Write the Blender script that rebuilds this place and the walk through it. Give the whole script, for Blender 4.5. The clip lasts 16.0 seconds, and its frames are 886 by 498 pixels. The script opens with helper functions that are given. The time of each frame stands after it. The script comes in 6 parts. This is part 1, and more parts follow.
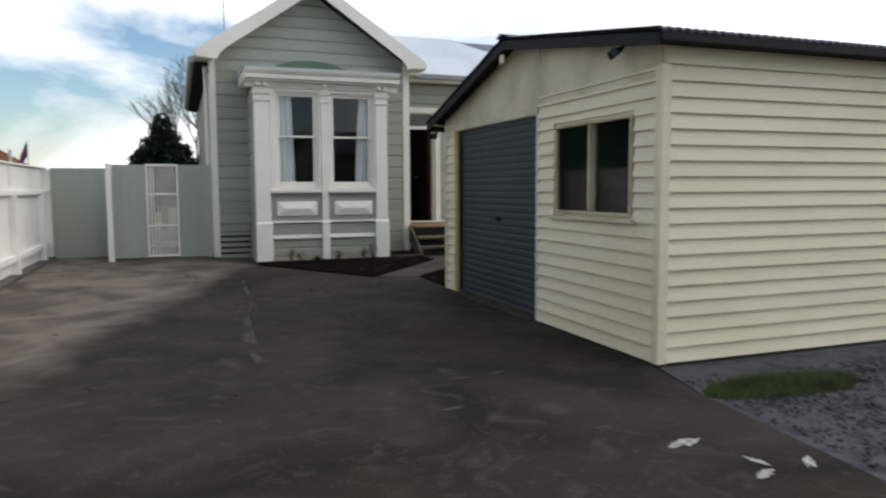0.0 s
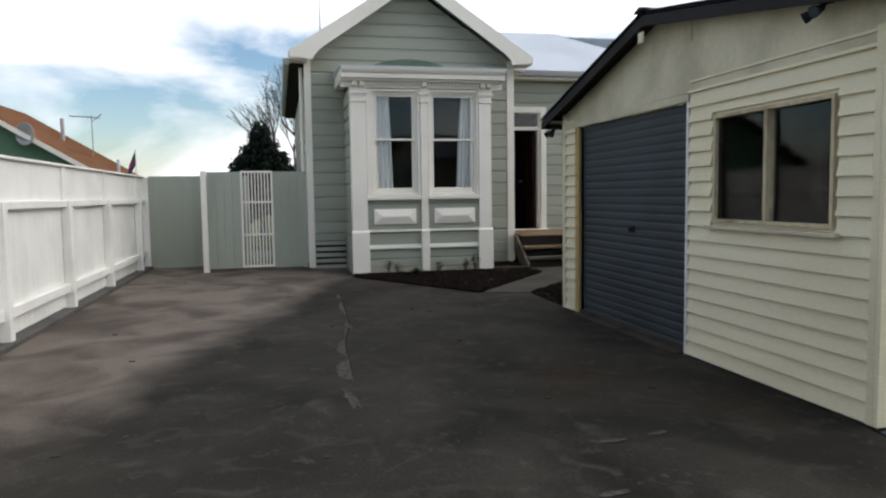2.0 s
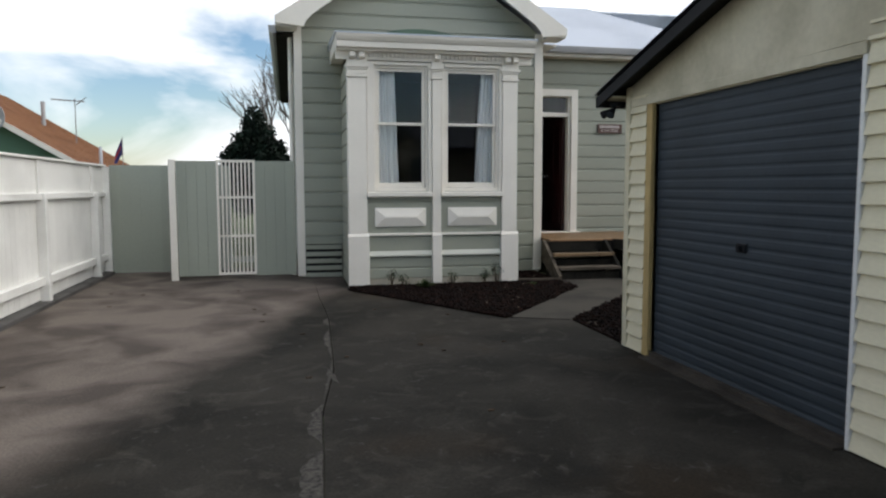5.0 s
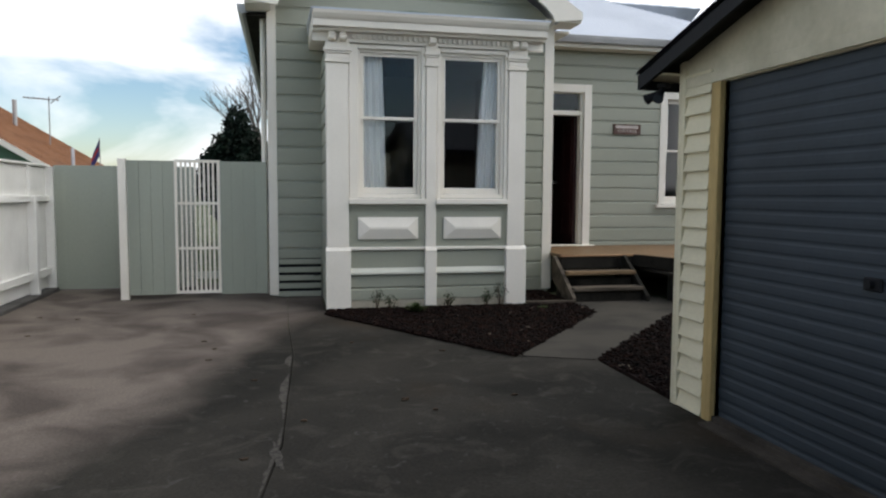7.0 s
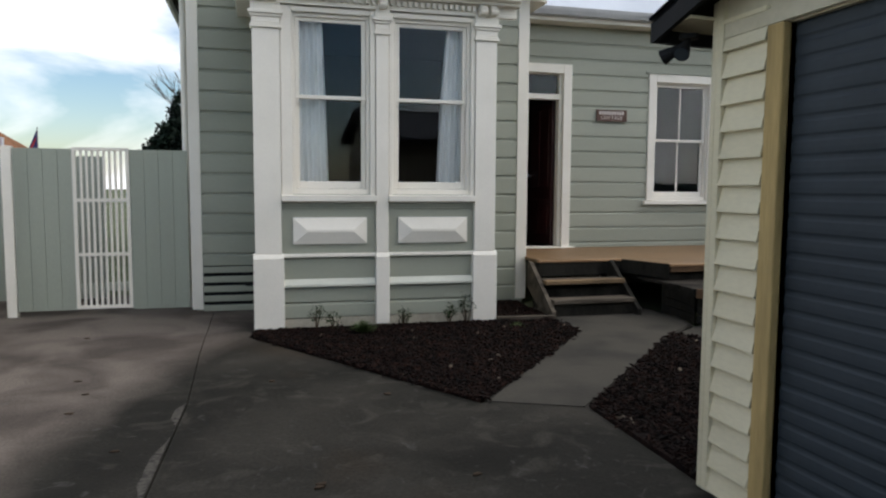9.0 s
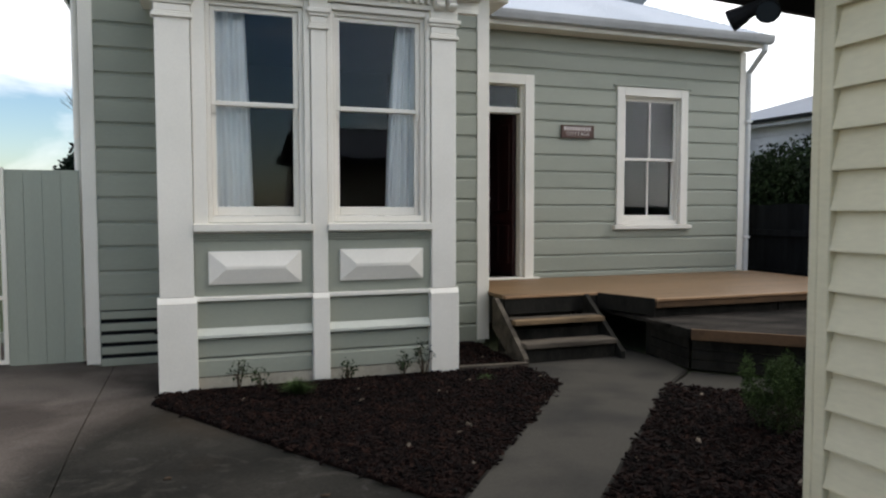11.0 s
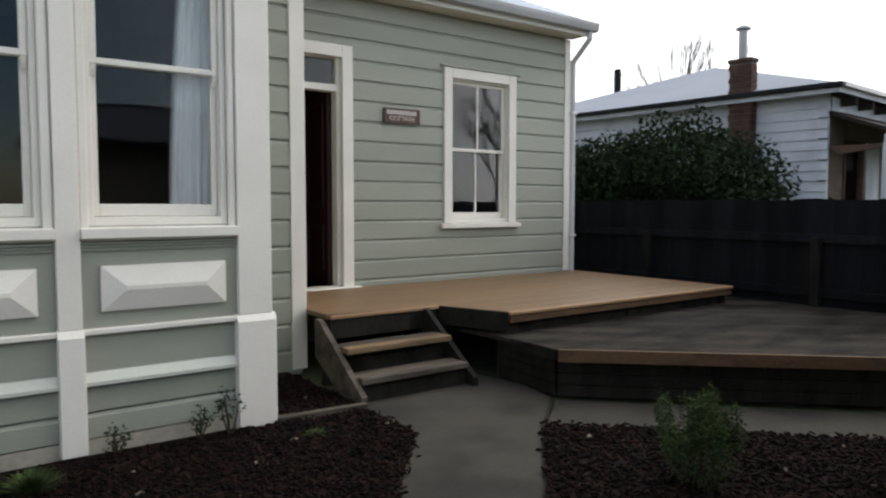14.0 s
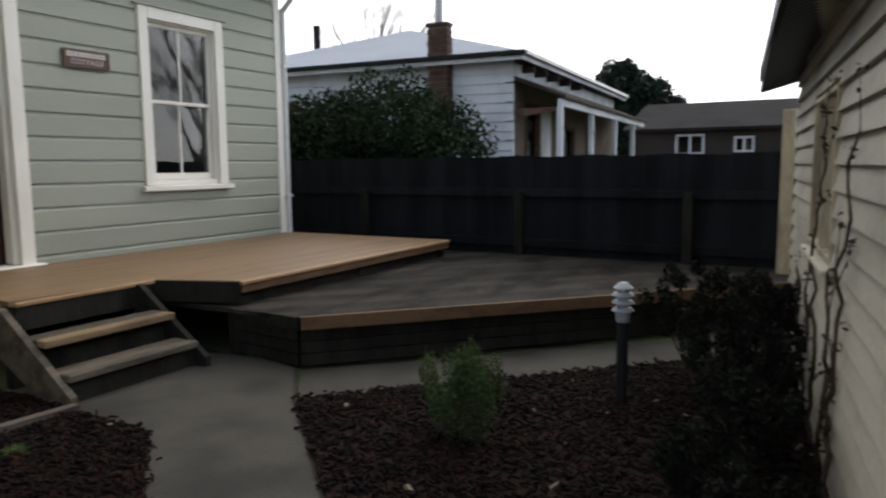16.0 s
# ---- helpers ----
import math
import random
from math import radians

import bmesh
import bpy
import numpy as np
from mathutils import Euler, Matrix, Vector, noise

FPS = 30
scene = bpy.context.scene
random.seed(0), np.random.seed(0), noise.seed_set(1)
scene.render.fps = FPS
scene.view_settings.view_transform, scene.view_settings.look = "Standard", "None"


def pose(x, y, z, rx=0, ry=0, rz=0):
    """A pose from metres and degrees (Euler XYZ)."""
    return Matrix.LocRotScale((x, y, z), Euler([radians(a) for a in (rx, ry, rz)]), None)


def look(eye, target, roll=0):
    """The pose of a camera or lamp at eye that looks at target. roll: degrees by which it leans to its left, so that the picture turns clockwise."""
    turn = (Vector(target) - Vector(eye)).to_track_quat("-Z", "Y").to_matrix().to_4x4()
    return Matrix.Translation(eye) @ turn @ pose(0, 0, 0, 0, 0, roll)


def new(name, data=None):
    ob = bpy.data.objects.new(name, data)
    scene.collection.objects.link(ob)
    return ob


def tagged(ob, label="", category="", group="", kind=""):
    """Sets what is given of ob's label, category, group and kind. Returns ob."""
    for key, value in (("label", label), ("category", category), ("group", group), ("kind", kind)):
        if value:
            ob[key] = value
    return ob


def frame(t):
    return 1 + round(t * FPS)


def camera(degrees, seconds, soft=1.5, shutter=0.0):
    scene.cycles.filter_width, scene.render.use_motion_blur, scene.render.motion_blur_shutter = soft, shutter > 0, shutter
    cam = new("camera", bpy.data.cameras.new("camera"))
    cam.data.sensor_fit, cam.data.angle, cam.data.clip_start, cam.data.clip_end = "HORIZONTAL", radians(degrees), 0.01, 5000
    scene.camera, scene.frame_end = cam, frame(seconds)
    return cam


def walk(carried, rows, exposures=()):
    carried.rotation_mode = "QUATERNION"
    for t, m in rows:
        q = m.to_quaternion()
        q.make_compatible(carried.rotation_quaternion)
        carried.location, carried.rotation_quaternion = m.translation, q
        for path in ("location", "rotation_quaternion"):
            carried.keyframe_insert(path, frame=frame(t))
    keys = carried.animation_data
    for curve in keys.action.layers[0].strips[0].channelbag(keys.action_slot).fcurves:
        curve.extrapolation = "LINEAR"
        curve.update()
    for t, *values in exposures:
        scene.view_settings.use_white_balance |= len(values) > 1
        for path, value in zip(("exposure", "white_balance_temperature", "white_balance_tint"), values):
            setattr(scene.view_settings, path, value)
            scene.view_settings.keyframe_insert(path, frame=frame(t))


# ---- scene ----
cam = camera(64.0, 16.0, soft=2.2, shutter=0.4)
PATH = [
    (0, pose(-1.318, -12.710, 1.299, 85.04, 0.00, -20.40) @ pose(0, 0, 0, 0, 0, -0.31)),
    (0.5, pose(-1.253, -12.432, 1.326, 85.63, 0.00, -15.09) @ pose(0, 0, 0, 0, 0, -0.66)),
    (1, pose(-1.238, -12.185, 1.298, 86.04, 0.00, -13.87) @ pose(0, 0, 0, 0, 0, -0.82)),
    (1.5, pose(-1.243, -11.928, 1.294, 85.87, 0.00, -13.53) @ pose(0, 0, 0, 0, 0, -0.76)),
    (2, pose(-1.210, -11.635, 1.300, 85.57, 0.00, -12.92) @ pose(0, 0, 0, 0, 0, -0.83)),
    (2.5, pose(-1.164, -11.316, 1.322, 85.18, 0.00, -12.60) @ pose(0, 0, 0, 0, 0, -0.77)),
    (3, pose(-1.138, -11.004, 1.305, 85.10, 0.00, -12.71) @ pose(0, 0, 0, 0, 0, -0.40)),
    (3.5, pose(-1.060, -10.681, 1.323, 84.90, 0.00, -12.66) @ pose(0, 0, 0, 0, 0, -0.29)),
    (4, pose(-0.972, -10.342, 1.358, 84.65, 0.00, -12.46) @ pose(0, 0, 0, 0, 0, -0.38)),
    (6.5, pose(-0.655, -8.550, 1.326, 85.69, 0.00, -12.42) @ pose(0, 0, 0, 0, 0, 0.25)),
    (7, pose(-0.523, -8.209, 1.333, 85.61, 0.00, -12.61) @ pose(0, 0, 0, 0, 0, 0.31)),
    (7.5, pose(-0.410, -7.877, 1.327, 85.45, 0.00, -13.38) @ pose(0, 0, 0, 0, 0, 0.43)),
    (8, pose(-0.285, -7.561, 1.341, 85.09, 0.00, -13.95) @ pose(0, 0, 0, 0, 0, 0.50)),
    (10.5, pose(0.207, -5.960, 1.357, 85.92, 0.00, -17.40) @ pose(0, 0, 0, 0, 0, -0.01)),
    (11, pose(0.218, -5.730, 1.368, 87.01, 0.00, -19.17) @ pose(0, 0, 0, 0, 0, -0.09)),
    (11.5, pose(0.253, -5.467, 1.364, 88.13, 0.00, -20.99) @ pose(0, 0, 0, 0, 0, 0.04)),
    (12, pose(0.291, -5.201, 1.366, 88.53, 0.00, -22.92) @ pose(0, 0, 0, 0, 0, -0.02)),
    (12.5, pose(0.327, -4.932, 1.348, 88.48, 0.00, -25.01) @ pose(0, 0, 0, 0, 0, -0.18)),
    (13, pose(0.370, -4.680, 1.359, 87.95, 0.00, -28.46) @ pose(0, 0, 0, 0, 0, -0.05)),
    (13.5, pose(0.441, -4.475, 1.376, 87.34, 0.00, -32.53) @ pose(0, 0, 0, 0, 0, 0.20)),
    (14, pose(0.524, -4.335, 1.404, 86.49, 0.00, -36.28) @ pose(0, 0, 0, 0, 0, 0.02)),
    (14.5, pose(0.573, -4.181, 1.404, 85.70, 0.00, -40.59) @ pose(0, 0, 0, 0, 0, -0.25)),
    (15, pose(0.627, -4.020, 1.387, 84.95, 0.00, -45.99) @ pose(0, 0, 0, 0, 0, -0.60)),
    (15.5, pose(0.605, -3.929, 1.377, 84.16, 0.00, -52.88) @ pose(0, 0, 0, 0, 0, -0.80)),
    (16, pose(0.560, -3.904, 1.383, 83.23, 0.00, -60.58) @ pose(0, 0, 0, 0, 0, -0.53)),
]
walk(cam, PATH, exposures=[(0.0, 0.2), (4.0, 0.2), (7.5, 0.29), (11.0, 0.36), (13.0, 0.40), (16.0, 0.46)])

# ---- world, sun ----
world = bpy.data.worlds.new("overcast_sky")
scene.world = world
world.use_nodes = True
wn, wl = world.node_tree.nodes, world.node_tree.links
wn.clear()
sky = wn.new("ShaderNodeTexSky")
sky.sky_type = "NISHITA"
sky.sun_disc = False
sky.sun_elevation = radians(36)
sky.sun_rotation = radians(95)
skybg = wn.new("ShaderNodeBackground")
skybg.inputs["Strength"].default_value = 0.13
skyhue = wn.new("ShaderNodeHueSaturation")
skyhue.inputs["Saturation"].default_value = 1.2
wl.new(sky.outputs["Color"], skyhue.inputs["Color"])
wl.new(skyhue.outputs["Color"], skybg.inputs["Color"])
wco = wn.new("ShaderNodeTexCoord")
wmap = wn.new("ShaderNodeMapping")
wmap.inputs["Scale"].default_value = (1.0, 1.0, 3.2)
wmap.inputs["Location"].default_value = (0.66, -3.18, 0.87)
wl.new(wco.outputs["Generated"], wmap.inputs["Vector"])
cl = wn.new("ShaderNodeTexNoise")
cl.inputs["Scale"].default_value = 2.1
cl.inputs["Detail"].default_value = 7
cl.inputs["Roughness"].default_value = 0.52
cl.inputs["Distortion"].default_value = 0.4
wl.new(wmap.outputs["Vector"], cl.inputs["Vector"])
ramp = wn.new("ShaderNodeValToRGB")
ramp.color_ramp.elements[0].position, ramp.color_ramp.elements[1].position = 0.445, 0.585
wl.new(cl.outputs["Fac"], ramp.inputs["Fac"])
cloudbg = wn.new("ShaderNodeBackground")
cl2 = wn.new("ShaderNodeTexNoise")
cl2.inputs["Scale"].default_value = 3.0
cl2.inputs["Detail"].default_value = 5
wl.new(wmap.outputs["Vector"], cl2.inputs["Vector"])
cramp = wn.new("ShaderNodeValToRGB")
cramp.color_ramp.elements[0].position, cramp.color_ramp.elements[1].position = 0.3, 0.62
cramp.color_ramp.elements[0].color = (0.80, 0.81, 0.855, 1)
cramp.color_ramp.elements[1].color = (0.97, 0.98, 1.0, 1)
wl.new(cl2.outputs["Fac"], cramp.inputs["Fac"])
wl.new(cramp.outputs["Color"], cloudbg.inputs["Color"])
# thin cloud is brighter toward the sun
dotn = wn.new("ShaderNodeVectorMath")
dotn.operation = "DOT_PRODUCT"
dotn.inputs[1].default_value = (0.805, -0.03, 0.59)
wl.new(wco.outputs["Generated"], dotn.inputs[0])
glow = wn.new("ShaderNodeMapRange")
glow.inputs["From Min"].default_value, glow.inputs["From Max"].default_value = 0.0, 1.0
glow.inputs["To Min"].default_value, glow.inputs["To Max"].default_value = 1.16, 1.75
wl.new(dotn.outputs["Value"], glow.inputs["Value"])
wl.new(glow.outputs["Result"], cloudbg.inputs["Strength"])
wmix = wn.new("ShaderNodeMixShader")
veil = wn.new("ShaderNodeMapRange")
veil.inputs["From Min"].default_value, veil.inputs["From Max"].default_value = 0.25, 0.62
wl.new(dotn.outputs["Value"], veil.inputs["Value"])
cover = wn.new("ShaderNodeMath")
cover.operation = "MAXIMUM"
wl.new(ramp.outputs["Color"], cover.inputs[0])
wl.new(veil.outputs["Result"], cover.inputs[1])
wl.new(cover.outputs[0], wmix.inputs["Fac"])
wl.new(skybg.outputs[0], wmix.inputs[1])
wl.new(cloudbg.outputs[0], wmix.inputs[2])
wout = wn.new("ShaderNodeOutputWorld")
wl.new(wmix.outputs[0], wout.inputs["Surface"])

sun_data = bpy.data.lights.new("sun", "SUN")
sun_data.energy = 0.7
sun_data.angle = radians(25)
sun_data.color = (1.0, 0.94, 0.85)
sun = new("sun", sun_data)
sun.matrix_world = look((20, -2.6, 15), (0, 0, 0))

# ---- materials ----
def material(name, color, rough=0.6, metal=0.0, vary=0.12, grain=40.0, stain=1.5, bump=0.15, stretch=(1, 1, 1), dark=None, spec=0.5, rand=0.0):
    """A surface with fine grain, broad stains and relief; dark: the stain's colour; rand: difference between pieces."""
    m = bpy.data.materials.new(name)
    m.use_nodes = True
    n, l = m.node_tree.nodes, m.node_tree.links
    b = n["Principled BSDF"]
    b.inputs["Roughness"].default_value, b.inputs["Metallic"].default_value = rough, metal
    b.inputs["Specular IOR Level"].default_value = spec
    co = n.new("ShaderNodeTexCoord")
    geo = n.new("ShaderNodeNewGeometry")
    mp = n.new("ShaderNodeMapping")
    mp.inputs["Scale"].default_value = stretch
    l.new(geo.outputs["Position"], mp.inputs["Vector"])
    fine, broad = n.new("ShaderNodeTexNoise"), n.new("ShaderNodeTexNoise")
    for node, sc, det in ((fine, grain, 5), (broad, stain, 6)):
        node.inputs["Scale"].default_value, node.inputs["Detail"].default_value = sc, det
        l.new(mp.outputs["Vector"], node.inputs["Vector"])
    mix = n.new("ShaderNodeMix")
    mix.data_type = "RGBA"
    d = dark or tuple(c * (1 - 2.2 * vary) for c in color)
    mix.inputs["A"].default_value = (*d, 1)
    mix.inputs["B"].default_value = (*color, 1)
    r = n.new("ShaderNodeMapRange")
    r.inputs["From Min"].default_value, r.inputs["From Max"].default_value = 0.33, 0.56
    l.new(broad.outputs["Fac"], r.inputs["Value"])
    l.new(r.outputs["Result"], mix.inputs["Factor"])
    hsv = n.new("ShaderNodeHueSaturation")
    v = n.new("ShaderNodeMapRange")
    v.inputs["From Min"].default_value, v.inputs["From Max"].default_value = 0.25, 0.75
    v.inputs["To Min"].default_value, v.inputs["To Max"].default_value = 1 - vary, 1 + vary
    l.new(fine.outputs["Fac"], v.inputs["Value"])
    val = v.outputs["Result"]
    if rand:
        oi = n.new("ShaderNodeObjectInfo")
        rr = n.new("ShaderNodeMapRange")
        rr.inputs["To Min"].default_value, rr.inputs["To Max"].default_value = 1 - rand, 1 + rand
        l.new(oi.outputs["Random"], rr.inputs["Value"])
        mu = n.new("ShaderNodeMath")
        mu.operation = "MULTIPLY"
        l.new(val, mu.inputs[0])
        l.new(rr.outputs["Result"], mu.inputs[1])
        val = mu.outputs[0]
    l.new(val, hsv.inputs["Value"])
    l.new(mix.outputs["Result"], hsv.inputs["Color"])
    l.new(hsv.outputs["Color"], b.inputs["Base Color"])
    bp = n.new("ShaderNodeBump")
    bp.inputs["Strength"].default_value, bp.inputs["Distance"].default_value = bump, 0.01
    l.new(fine.outputs["Fac"], bp.inputs["Height"])
    l.new(bp.outputs["Normal"], b.inputs["Normal"])
    return m


SAGE = material("sage_paint", (0.322, 0.332, 0.268), 0.5, vary=0.05, grain=60, stain=1.2, bump=0.08, stretch=(0.4, 0.4, 2), rand=0.05, dark=(0.29, 0.302, 0.243))
SAGE_FENCE = material("sage_fence_paint", (0.32, 0.345, 0.285), 0.55, vary=0.06, grain=50, stain=1.0, bump=0.1, stretch=(2, 2, 0.4), rand=0.03)
WHITE = material("white_paint", (0.82, 0.775, 0.69), 0.45, vary=0.03, grain=60, stain=1.4, bump=0.06, dark=(0.755, 0.715, 0.63))
FENCE_WHITE = material("white_fence_paint", (0.80, 0.79, 0.75), 0.55, vary=0.04, grain=50, stain=1.5, bump=0.08, dark=(0.70, 0.69, 0.65), rand=0.03)
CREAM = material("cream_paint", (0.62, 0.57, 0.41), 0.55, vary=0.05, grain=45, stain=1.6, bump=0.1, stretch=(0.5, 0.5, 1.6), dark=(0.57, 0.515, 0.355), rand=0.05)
# Darker copy of the cream: the side wall's shade plus its stains.
CREAM_SHADED = material("shaded_stained_cream_paint", (0.35, 0.312, 0.24), 0.7, vary=0.08, grain=30, stain=1.8, bump=0.15, stretch=(0.6, 0.6, 1.4), dark=(0.21, 0.185, 0.138), rand=0.08)
PALE_SAGE = material("pale_sage_paint", (0.56, 0.565, 0.49), 0.5, vary=0.05, grain=60, stain=1.4, bump=0.06)
# Gable sheet toned down for dirt and the eave's shade together.
CREAM_DIRT_SHADE = material("cream_sheet", (0.52, 0.48, 0.355), 0.6, vary=0.07, grain=25, stain=2.2, bump=0.08, dark=(0.38, 0.345, 0.245))
BARE_WOOD = material("raw_door_jamb_wood", (0.40, 0.285, 0.115), 0.8, vary=0.15, grain=30, stain=4, bump=0.2, stretch=(3, 3, 0.3))
SLATE = material("roller_door_steel", (0.027, 0.036, 0.045), 0.6, metal=0.0, vary=0.08, grain=30, stain=1.3, bump=0.04, dark=(0.020, 0.027, 0.034), spec=0.3)
BLACK = material("black_trim", (0.010, 0.0105, 0.012), 0.7, spec=0.2, vary=0.15, grain=40, stain=3, bump=0.08)
ROOF_DARK = material("dark_iron_roof", (0.035, 0.042, 0.06), 0.4, metal=0.2, vary=0.12, grain=30, stain=2, bump=0.05)
ZINC = material("zinc_roof", (0.50, 0.54, 0.60), 0.38, metal=0.25, vary=0.05, grain=25, stain=0.8, bump=0.04, dark=(0.42, 0.46, 0.52))
GUTTER = material("zinc_gutter", (0.42, 0.42, 0.42), 0.4, metal=0.2, vary=0.08, grain=30, stain=2, bump=0.05)
GREY_PIPE = material("grey_paint", (0.62, 0.62, 0.60), 0.4, vary=0.05)
DECK = material("stained_deck_timber", (0.200, 0.120, 0.057), 0.5, vary=0.12, grain=18, stain=2.0, bump=0.2, stretch=(0.5, 5, 5), dark=(0.145, 0.086, 0.041), rand=0.12)
DECK_EDGE = material("deck_fascia_timber", (0.31, 0.18, 0.088), 0.55, vary=0.12, grain=18, stain=2.0, bump=0.2, stretch=(0.5, 2, 5), dark=(0.26, 0.145, 0.068))
WEATHERED = material("weathered_timber", (0.032, 0.027, 0.022), 0.9, vary=0.35, grain=22, stain=1.6, bump=0.4, stretch=(1.2, 2.4, 4), dark=(0.009, 0.0075, 0.006), rand=0.35, spec=0.12)
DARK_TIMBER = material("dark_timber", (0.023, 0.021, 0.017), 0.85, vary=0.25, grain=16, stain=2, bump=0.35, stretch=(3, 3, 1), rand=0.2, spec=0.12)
STAIR_WOOD = material("stair_timber", (0.10, 0.083, 0.064), 0.75, vary=0.25, grain=16, stain=2.5, bump=0.3, stretch=(0.6, 4, 4), dark=(0.045, 0.037, 0.029), rand=0.2, spec=0.12)
FENCE_DARK = material("dark_stained_fence", (0.0105, 0.0115, 0.0135), 0.85, vary=0.25, grain=16, stain=1.4, bump=0.3, stretch=(3, 3, 0.4), rand=0.25, spec=0.12)
MULCH = material("bark_mulch", (0.0115, 0.0052, 0.0036), 0.95, vary=0.35, grain=38, stain=7, bump=1.0, dark=(0.005, 0.003, 0.0024), spec=0.12)
CHIP = material("bark_chip", (0.0128, 0.0058, 0.0040), 0.9, vary=0.3, grain=30, stain=11, bump=0.4, dark=(0.0035, 0.0022, 0.0018), spec=0.1)
SOIL = material("bare_soil", (0.050, 0.036, 0.027), 0.95, vary=0.3, grain=25, stain=4, bump=0.8, spec=0.12)
GRAVEL = material("gravel", (0.07, 0.07, 0.078), 0.9, vary=0.35, grain=55, stain=5, bump=1.0, dark=(0.03, 0.03, 0.034), spec=0.12)
GROUND = material("ground_turf", (0.10, 0.115, 0.06), 0.95, vary=0.3, grain=18, stain=0.6, bump=0.8, dark=(0.06, 0.065, 0.04), spec=0.12)
FOOTING = material("pale_concrete_footing", (0.42, 0.38, 0.30), 0.85, vary=0.12, grain=30, stain=3, bump=0.3)
LEAF = material("dark_leaves", (0.024, 0.038, 0.016), 0.9, vary=0.3, grain=6, stain=2.0, bump=0.1, dark=(0.008, 0.013, 0.007), spec=0.12)
CONIFER = material("conifer_leaves", (0.013, 0.024, 0.016), 0.65, vary=0.3, grain=6, stain=2.0, bump=0.1, dark=(0.006, 0.011, 0.008), spec=0.12)
FERN = material("feathery_green", (0.046, 0.072, 0.022), 0.8, vary=0.25, grain=10, stain=4, bump=0.1, dark=(0.026, 0.040, 0.014), spec=0.12)
GRASS = material("grass_blades", (0.05, 0.075, 0.02), 0.7, vary=0.25, grain=10, stain=4, bump=0.1, spec=0.12)
BARK = material("grey_bark", (0.13, 0.115, 0.10), 0.9, vary=0.2, grain=30, stain=5, bump=0.5)
VINE = material("dead_vine", (0.060, 0.042, 0.028), 0.9, vary=0.2, grain=30, stain=5, bump=0.5, spec=0.12)
TERRACOTTA = material("brown_tile_roof", (0.26, 0.125, 0.062), 0.75, vary=0.15, grain=20, stain=1.6, bump=0.3, dark=(0.19, 0.09, 0.045), spec=0.12)
GREEN_WALL = material("green_painted_boards", (0.10, 0.19, 0.115), 0.6, vary=0.08, grain=30, stain=1.5)
NB_WHITE = material("white_weatherboard_paint", (0.57, 0.58, 0.62), 0.6, vary=0.05, grain=30, stain=1.5, dark=(0.40, 0.41, 0.45))
BRICK = material("chimney_brick", (0.092, 0.056, 0.042), 0.85, vary=0.2, grain=30, stain=5, bump=0.4, rand=0.25, dark=(0.06, 0.034, 0.026), spec=0.12)
MORTAR = material("mortar", (0.12, 0.10, 0.09), 0.9, vary=0.1)
RED_DOOR = material("dark_red_door_paint", (0.030, 0.006, 0.007), 0.35, vary=0.15, grain=30, stain=2, bump=0.05)
CURTAIN = material("white_net_curtain", (0.92, 0.92, 0.91), 0.9, vary=0.05, grain=120, stain=3, bump=0.1)
SIGN_WOOD = material("sign_timber", (0.105, 0.052, 0.036), 0.6, vary=0.2, grain=30, stain=8, bump=0.2, stretch=(1, 3, 4))
SIGN_TEXT = material("sign_letter_paint", (0.66, 0.58, 0.54), 0.6, vary=0.06)
SHED_BROWN = material("brown_shed_boards", (0.040, 0.033, 0.030), 0.8, vary=0.15, grain=20, stain=0.8, spec=0.12)
# Plaster near black: the gloom of the unlit rooms is in this colour.
INTERIOR = material("unlit_room_plaster", (0.06, 0.057, 0.052), 0.9, vary=0.05)
LAMP_WHITE = material("lamp_louvre_plastic", (0.26, 0.275, 0.30), 0.4, vary=0.08)
FLAG_BLUE = material("blue_flag_cloth", (0.045, 0.05, 0.18), 0.8, vary=0.1)
FLAG_RED = material("red_flag_cloth", (0.36, 0.04, 0.045), 0.8, vary=0.1)
STEEL = material("aerial_steel", (0.30, 0.30, 0.31), 0.4, metal=0.6, vary=0.1)


def glass_material():
    m = bpy.data.materials.new("window_glass")
    m.use_nodes = True
    n, l = m.node_tree.nodes, m.node_tree.links
    n.clear()
    out = n.new("ShaderNodeOutputMaterial")
    mix = n.new("ShaderNodeMixShader")
    tr, gl = n.new("ShaderNodeBsdfTransparent"), n.new("ShaderNodeBsdfGlossy")
    tr.inputs["Color"].default_value = (0.97, 0.98, 0.98, 1)
    gl.inputs["Roughness"].default_value = 0.015
    fr = n.new("ShaderNodeFresnel")
    fr.inputs["IOR"].default_value = 1.4
    nz = n.new("ShaderNodeTexNoise")
    nz.inputs["Scale"].default_value = 1.6
    bp = n.new("ShaderNodeBump")
    bp.inputs["Strength"].default_value, bp.inputs["Distance"].default_value = 0.05, 0.02
    l.new(nz.outputs["Fac"], bp.inputs["Height"])
    l.new(bp.outputs["Normal"], gl.inputs["Normal"])
    l.new(fr.outputs[0], mix.inputs["Fac"])
    l.new(tr.outputs[0], mix.inputs[1])
    l.new(gl.outputs[0], mix.inputs[2])
    l.new(mix.outputs[0], out.inputs["Surface"])
    return m


GLASS = glass_material()


